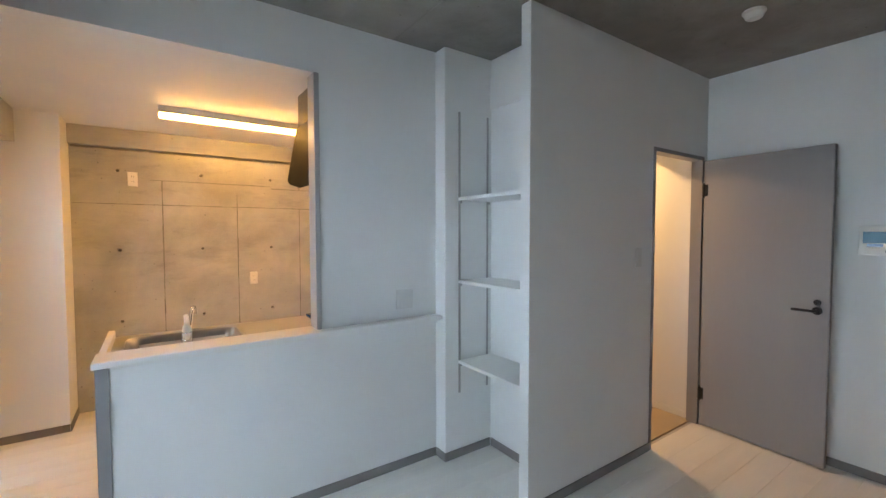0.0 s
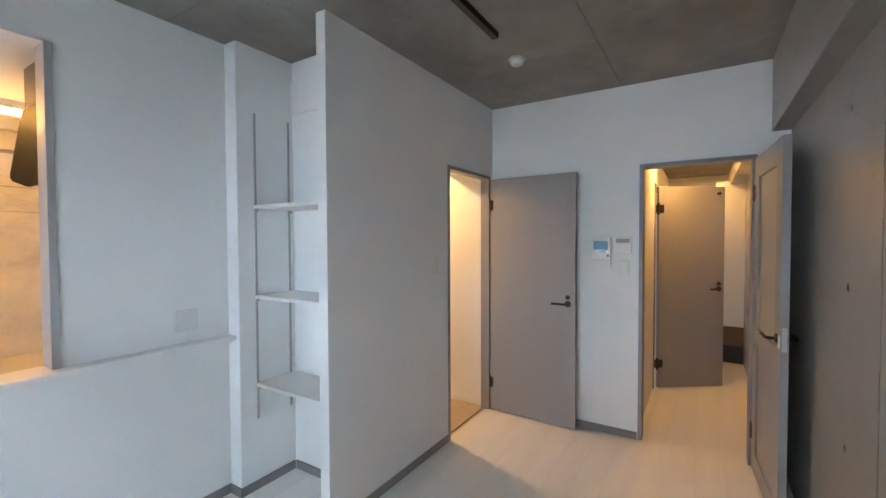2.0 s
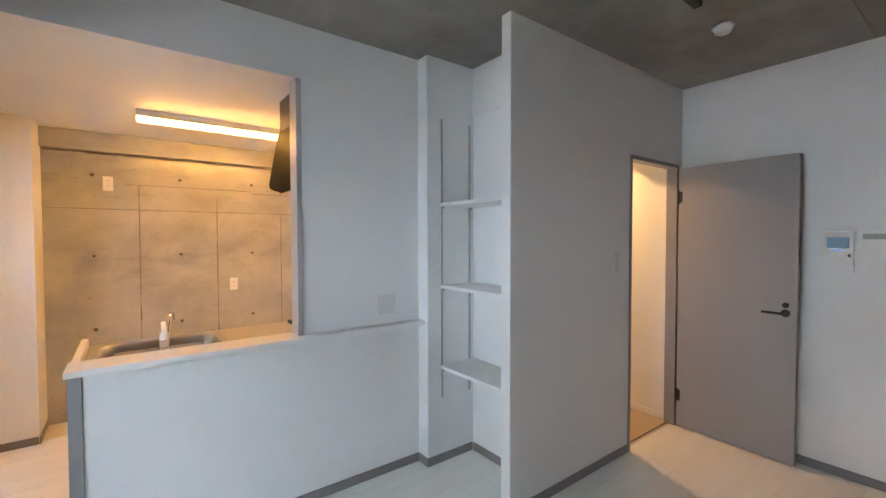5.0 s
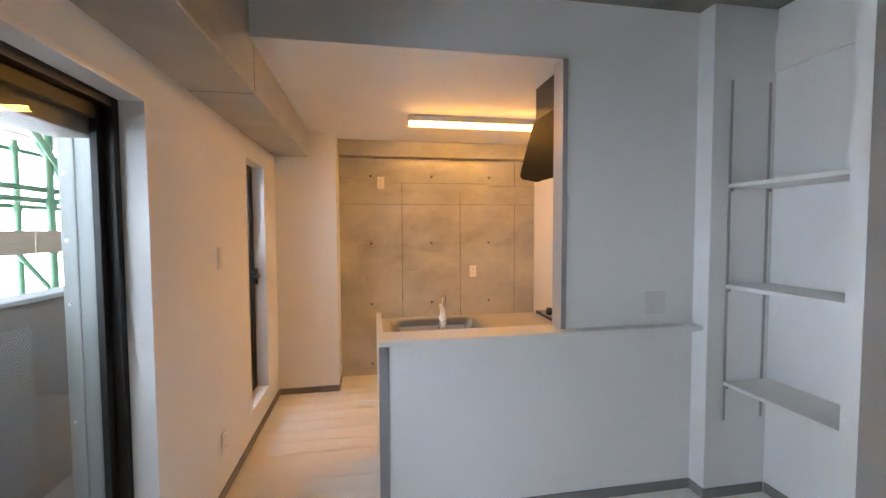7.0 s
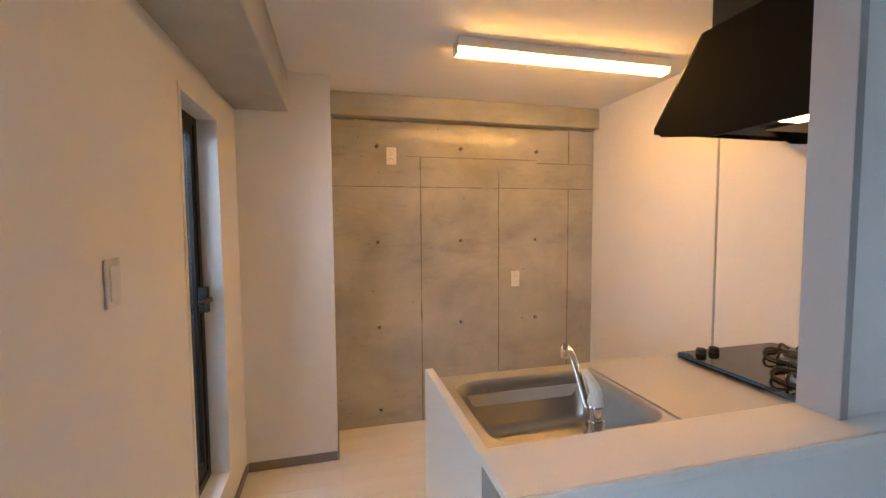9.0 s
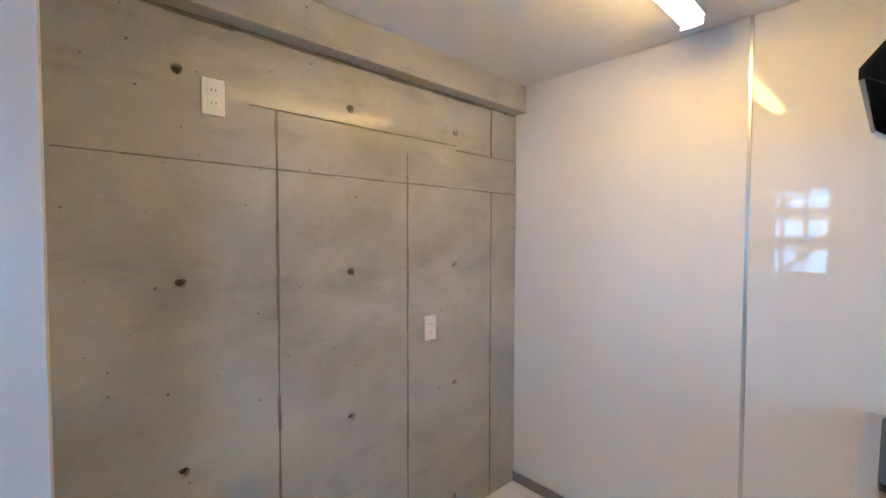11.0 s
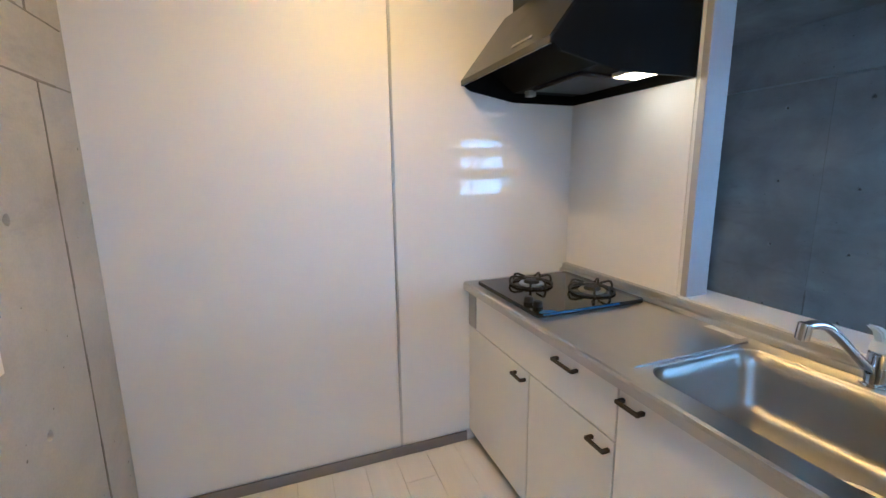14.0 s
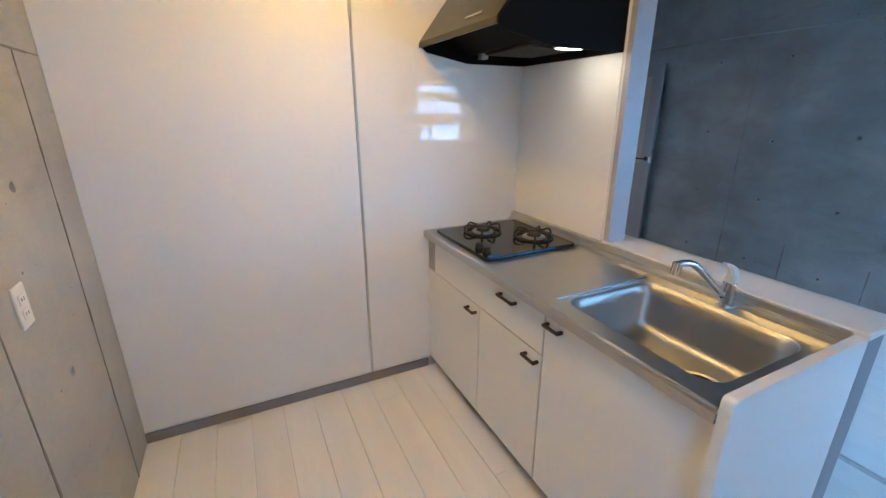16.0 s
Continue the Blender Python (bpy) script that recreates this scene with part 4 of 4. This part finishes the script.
mon = thing("intercom_monitor", (XE, 0.32, 1.31), "white intercom monitor with blue screen film", "intercom")
part("housing", block(XE - 0.024, XE - 0.0005, 0.250, 0.388, 1.335, 1.508, 0.004), M_PLAST, mon)
part("screen", block(XE - 0.0258, XE - 0.0242, 0.268, 0.370, 1.405, 1.472, 0.0006), M_SCREEN, mon, "blue film over the screen")
part("film_tab", block(XE - 0.0256, XE - 0.0244, 0.285, 0.352, 1.385, 1.402), M_BLUE, mon, "loose blue film tab")
part("button", block(XE - 0.027, XE - 0.0242, 0.262, 0.275, 1.352, 1.372, 0.001), M_BLACK, mon)
part("cord", pipe([(XE - 0.012, 0.252, 1.345), (XE - 0.014, 0.247, 1.30), (XE - 0.012, 0.247, 1.262)], 0.003, 8), M_GREYP, mon)
rc = thing("bath_controller", (XE, 0.165, 1.38), "white water heater controller with grey display", "controller")
part("housing", block(XE - 0.018, XE - 0.0005, 0.103, 0.227, 1.385, 1.508, 0.004), M_PLAST, rc)
part("display", block(XE - 0.0195, XE - 0.0182, 0.117, 0.213, 1.460, 1.492, 0.0005), M_GREYP, rc, "grey display strip")
part("cover_flap", block(XE - 0.0205, XE - 0.0182, 0.112, 0.218, 1.395, 1.448, 0.001), M_PLAST, rc)

# ceiling rail and smoke alarm
rail = thing("lighting_rail", (1.6, 0.63, ZC), "black lighting track on the concrete ceiling", "lighting track")
part("track", block(0.55, 2.43, 0.613, 0.649, ZC - 0.034, ZC - 0.0005, 0.002), M_BLACK, rail)
part("end_cap", block(2.4305, 2.445, 0.611, 0.651, ZC - 0.036, ZC - 0.0005, 0.003), M_BLACK, rail)
sm = thing("smoke_alarm", (2.815, 0.655, ZC), "white round smoke alarm on the ceiling", "smoke alarm")
part("base", rod((2.815, 0.655, ZC - 0.0005), (2.815, 0.655, ZC - 0.014), 0.053, n=32, bevel=0.003), M_PLAST, sm, smooth=True)
part("cover", rod((2.815, 0.655, ZC - 0.0142), (2.815, 0.655, ZC - 0.042), 0.048, 0.036, n=32, bevel=0.005), M_PLAST, sm, smooth=True)


def downlight(x, y):
    ob = thing("downlight", (x, y, 2.29), "white recessed downlight, lit", "downlight")
    part("ring", rod((x, y, 2.2895), (x, y, 2.283), 0.055, 0.05, n=28), M_PLAST, ob, smooth=True)
    part("lens", rod((x, y, 2.2828), (x, y, 2.281), 0.040, n=24), M_SPOT, ob, "lit lens")


downlight(4.95, -0.02)
ds = thing("door_stop", (5.37, -0.50, 1.93), "small black round catch on the hall door", "door catch")
part("catch", rod((5.285, -0.462, 1.93), (5.265, -0.477, 1.93), 0.016, n=16, bevel=0.002), M_BLACK, ds, smooth=True)
bx = thing("shoe_cabinet", (6.5, -0.6, 0), "white shoe cabinet over a brown timber base, hall's end", "cabinet")
part("body", block(6.318, 6.745, -0.750, -0.462, 0.44, 2.16, 0.002), M_CAB, bx)
part("door", block(6.300, 6.3175, -0.749, -0.464, 0.445, 2.155, 0.002), M_CAB, bx, "white flush cabinet door")
part("base_board", block(6.33, 6.74, -0.748, -0.47, 0.21, 0.4395, 0.002), M_CARD, bx, "brown timber base board")
part("plinth", block(6.34, 6.735, -0.746, -0.48, 0.001, 0.2095), M_SLOT, bx, "dark recessed plinth")

# alcove shelves on slotted tracks
for x in (1.840, 2.075):
    for name, y0, y1 in (("a", 1.8985, 1.9045), ("b", YP + 0.0645, YP + 0.0705)):
        st = thing("shelf_track", (x, y0, 0.43), "grey slotted shelf track on the alcove wall", "shelf track", "shelf tracks in the alcove")
        part("channel", block(x - 0.007, x + 0.007, y0, y1, 0.428, 2.236, 0.001), M_GREYP, st)
for z in (1.688, 1.159, 0.636):
    sh = thing("shelf", (1.965, 1.6, z), "white laminated alcove shelf on brackets", "shelf", "alcove shelves")
    part("board", block(1.826, 2.1095, YP + 0.072, 1.896, z - 0.012, z + 0.008, 0.002), M_LEDGE, sh)
    for x in (1.840, 2.075):
        for y0, y1 in ((1.882, 1.8955), (YP + 0.0725, YP + 0.086)):
            part("bracket", block(x - 0.008, x + 0.008, y0, y1, z - 0.030, z - 0.0125, 0.001), M_GREYP, sh)

# formwork seams standing slightly proud of the concrete, and one strip of painted shade
def seam(parent, axis_v, a, lo, hi, face, out, w=0.010):
    """A broken, uneven strip: cast fins along the joint of two formwork sheets, and painted shade under a beam."""
    rnd = random.Random(int(a * 1000) + int(lo * 77))
    bm = bmesh.new()
    p = lo
    while p < hi - 0.02:
        q = min(hi, p + rnd.uniform(0.04, 0.16))
        ww, d = w * rnd.uniform(0.45, 1.15), rnd.uniform(0.0012, 0.0028)
        y0, y1 = sorted((face - out * 0.003, face + out * d))
        o = rnd.uniform(-0.001, 0.001)
        if axis_v:
            block(a - ww / 2 + o, a + ww / 2 + o, y0, y1, p, q, bm=bm)
        else:
            block(p, q, y0, y1, a - ww / 2 + o, a + ww / 2 + o, bm=bm)
        p = q
    part("seam_and_shade_strip", bm, M_SEAM_SHADE, parent)


for x, z0, z1 in ((0.292, 0.0, 1.93), (0.889, 0.0, 1.85), (1.474, 0.0, 1.72), (1.474, 1.91, 2.17)):
    seam(back, True, x, z0, z1, YC, -1)
for z, x0, x1 in ((1.716, -0.31, 1.685), (1.93, 0.2, 1.2), (1.908, 1.2, 1.685)):
    seam(back, False, z, x0, x1, YC, -1, 0.007)
# No joint here: a dark strip paints the shade under the beam.
seam(back, False, 2.171, -0.31, 1.685, YC, -1, 0.016)
for x, z1, w in ((2.08, 0.34, 0.016), (1.51, 0.37, 0.016), (0.90, 0.30, 0.012)):
    seam(side, True, x, 0.0, z1, YR, 1, w)
for x in (2.08, 0.87, -0.34):
    seam(side, True, x, 0.38, 2.16, YR, 1, 0.003)

# joints across the underside and face of the beam over the windows
rnd = random.Random(5)
for y in (0.28, 2.083):
    bm = bmesh.new()
    for k in range(6):
        x = -0.839 + 0.0475 * k
        w = rnd.uniform(0.002, 0.005)
        block(x, x + 0.0475, y - w, y + w, 2.1006, 2.104, bm=bm)
    for k in range(7):
        z = 2.106 + 0.07 * k
        w = rnd.uniform(0.0015, 0.004)
        block(-0.554, -0.5505, y - w, y + w, z, z + 0.07, bm=bm)
    part("seam_and_shade_strip", bm, M_SEAM_SHADE, wbeam)

# ---------------------------------------------------------------- floor planks
plank_mesh = {}


def plank(x0, x1, y0, y1, soft):
    """One floor board; soft: how far its top edges are eased."""
    key = (round(x1 - x0, 3), round(y1 - y0, 3), soft)
    if key not in plank_mesh:
        bm = block(0, key[0], 0, key[1], -0.0098, 0, 0)
        bmesh.ops.bevel(bm, geom=[e for e in bm.edges if all(v.co.z > -0.001 for v in e.verts)], offset=soft, segments=1, affect="EDGES")
        me = bpy.data.meshes.new("plank")
        bm.to_mesh(me)
        bm.free()
        me.materials.append(M_PLANK)
        plank_mesh[key] = me
    ob = new("plank", plank_mesh[key])
    ob.location = (x0, y0, 0)
    ob.parent = floor


def lay(x0, x1, y0, y1, width=0.151, gap=0.0024, length=1.82, shift=0):
    n = math.ceil((y1 - y0) / width)
    for i in range(n):
        a, b = y1 - (i + 1) * width, y1 - i * width
        a = max(a, y0)
        x = x0 - (((i + shift) * 0.61) % 1.0) * length
        while x < x1:
            lo, hi = max(x, x0), min(x + length, x1)
            if hi - lo > 0.02 and b - a > 0.01:
                plank(lo, hi - gap / 2, a, b - gap, gap / 2.4)
            x += length


lay(XL, XK, 2.10, 4.210, width=0.158, gap=0.0022, length=3.2)
lay(XL, 1.78, YP + 0.064, 2.099, width=0.158, gap=0.0009, shift=3)
lay(1.78, 2.11, YP + 0.064, 1.905, width=0.158, gap=0.0009, shift=5)
lay(XL, XE + 0.1, YR, YP + 0.03, width=0.158, gap=0.0009, shift=7)
lay(XE + 0.1, 6.74, -0.752, 0.80, width=0.158, gap=0.0009, shift=2)
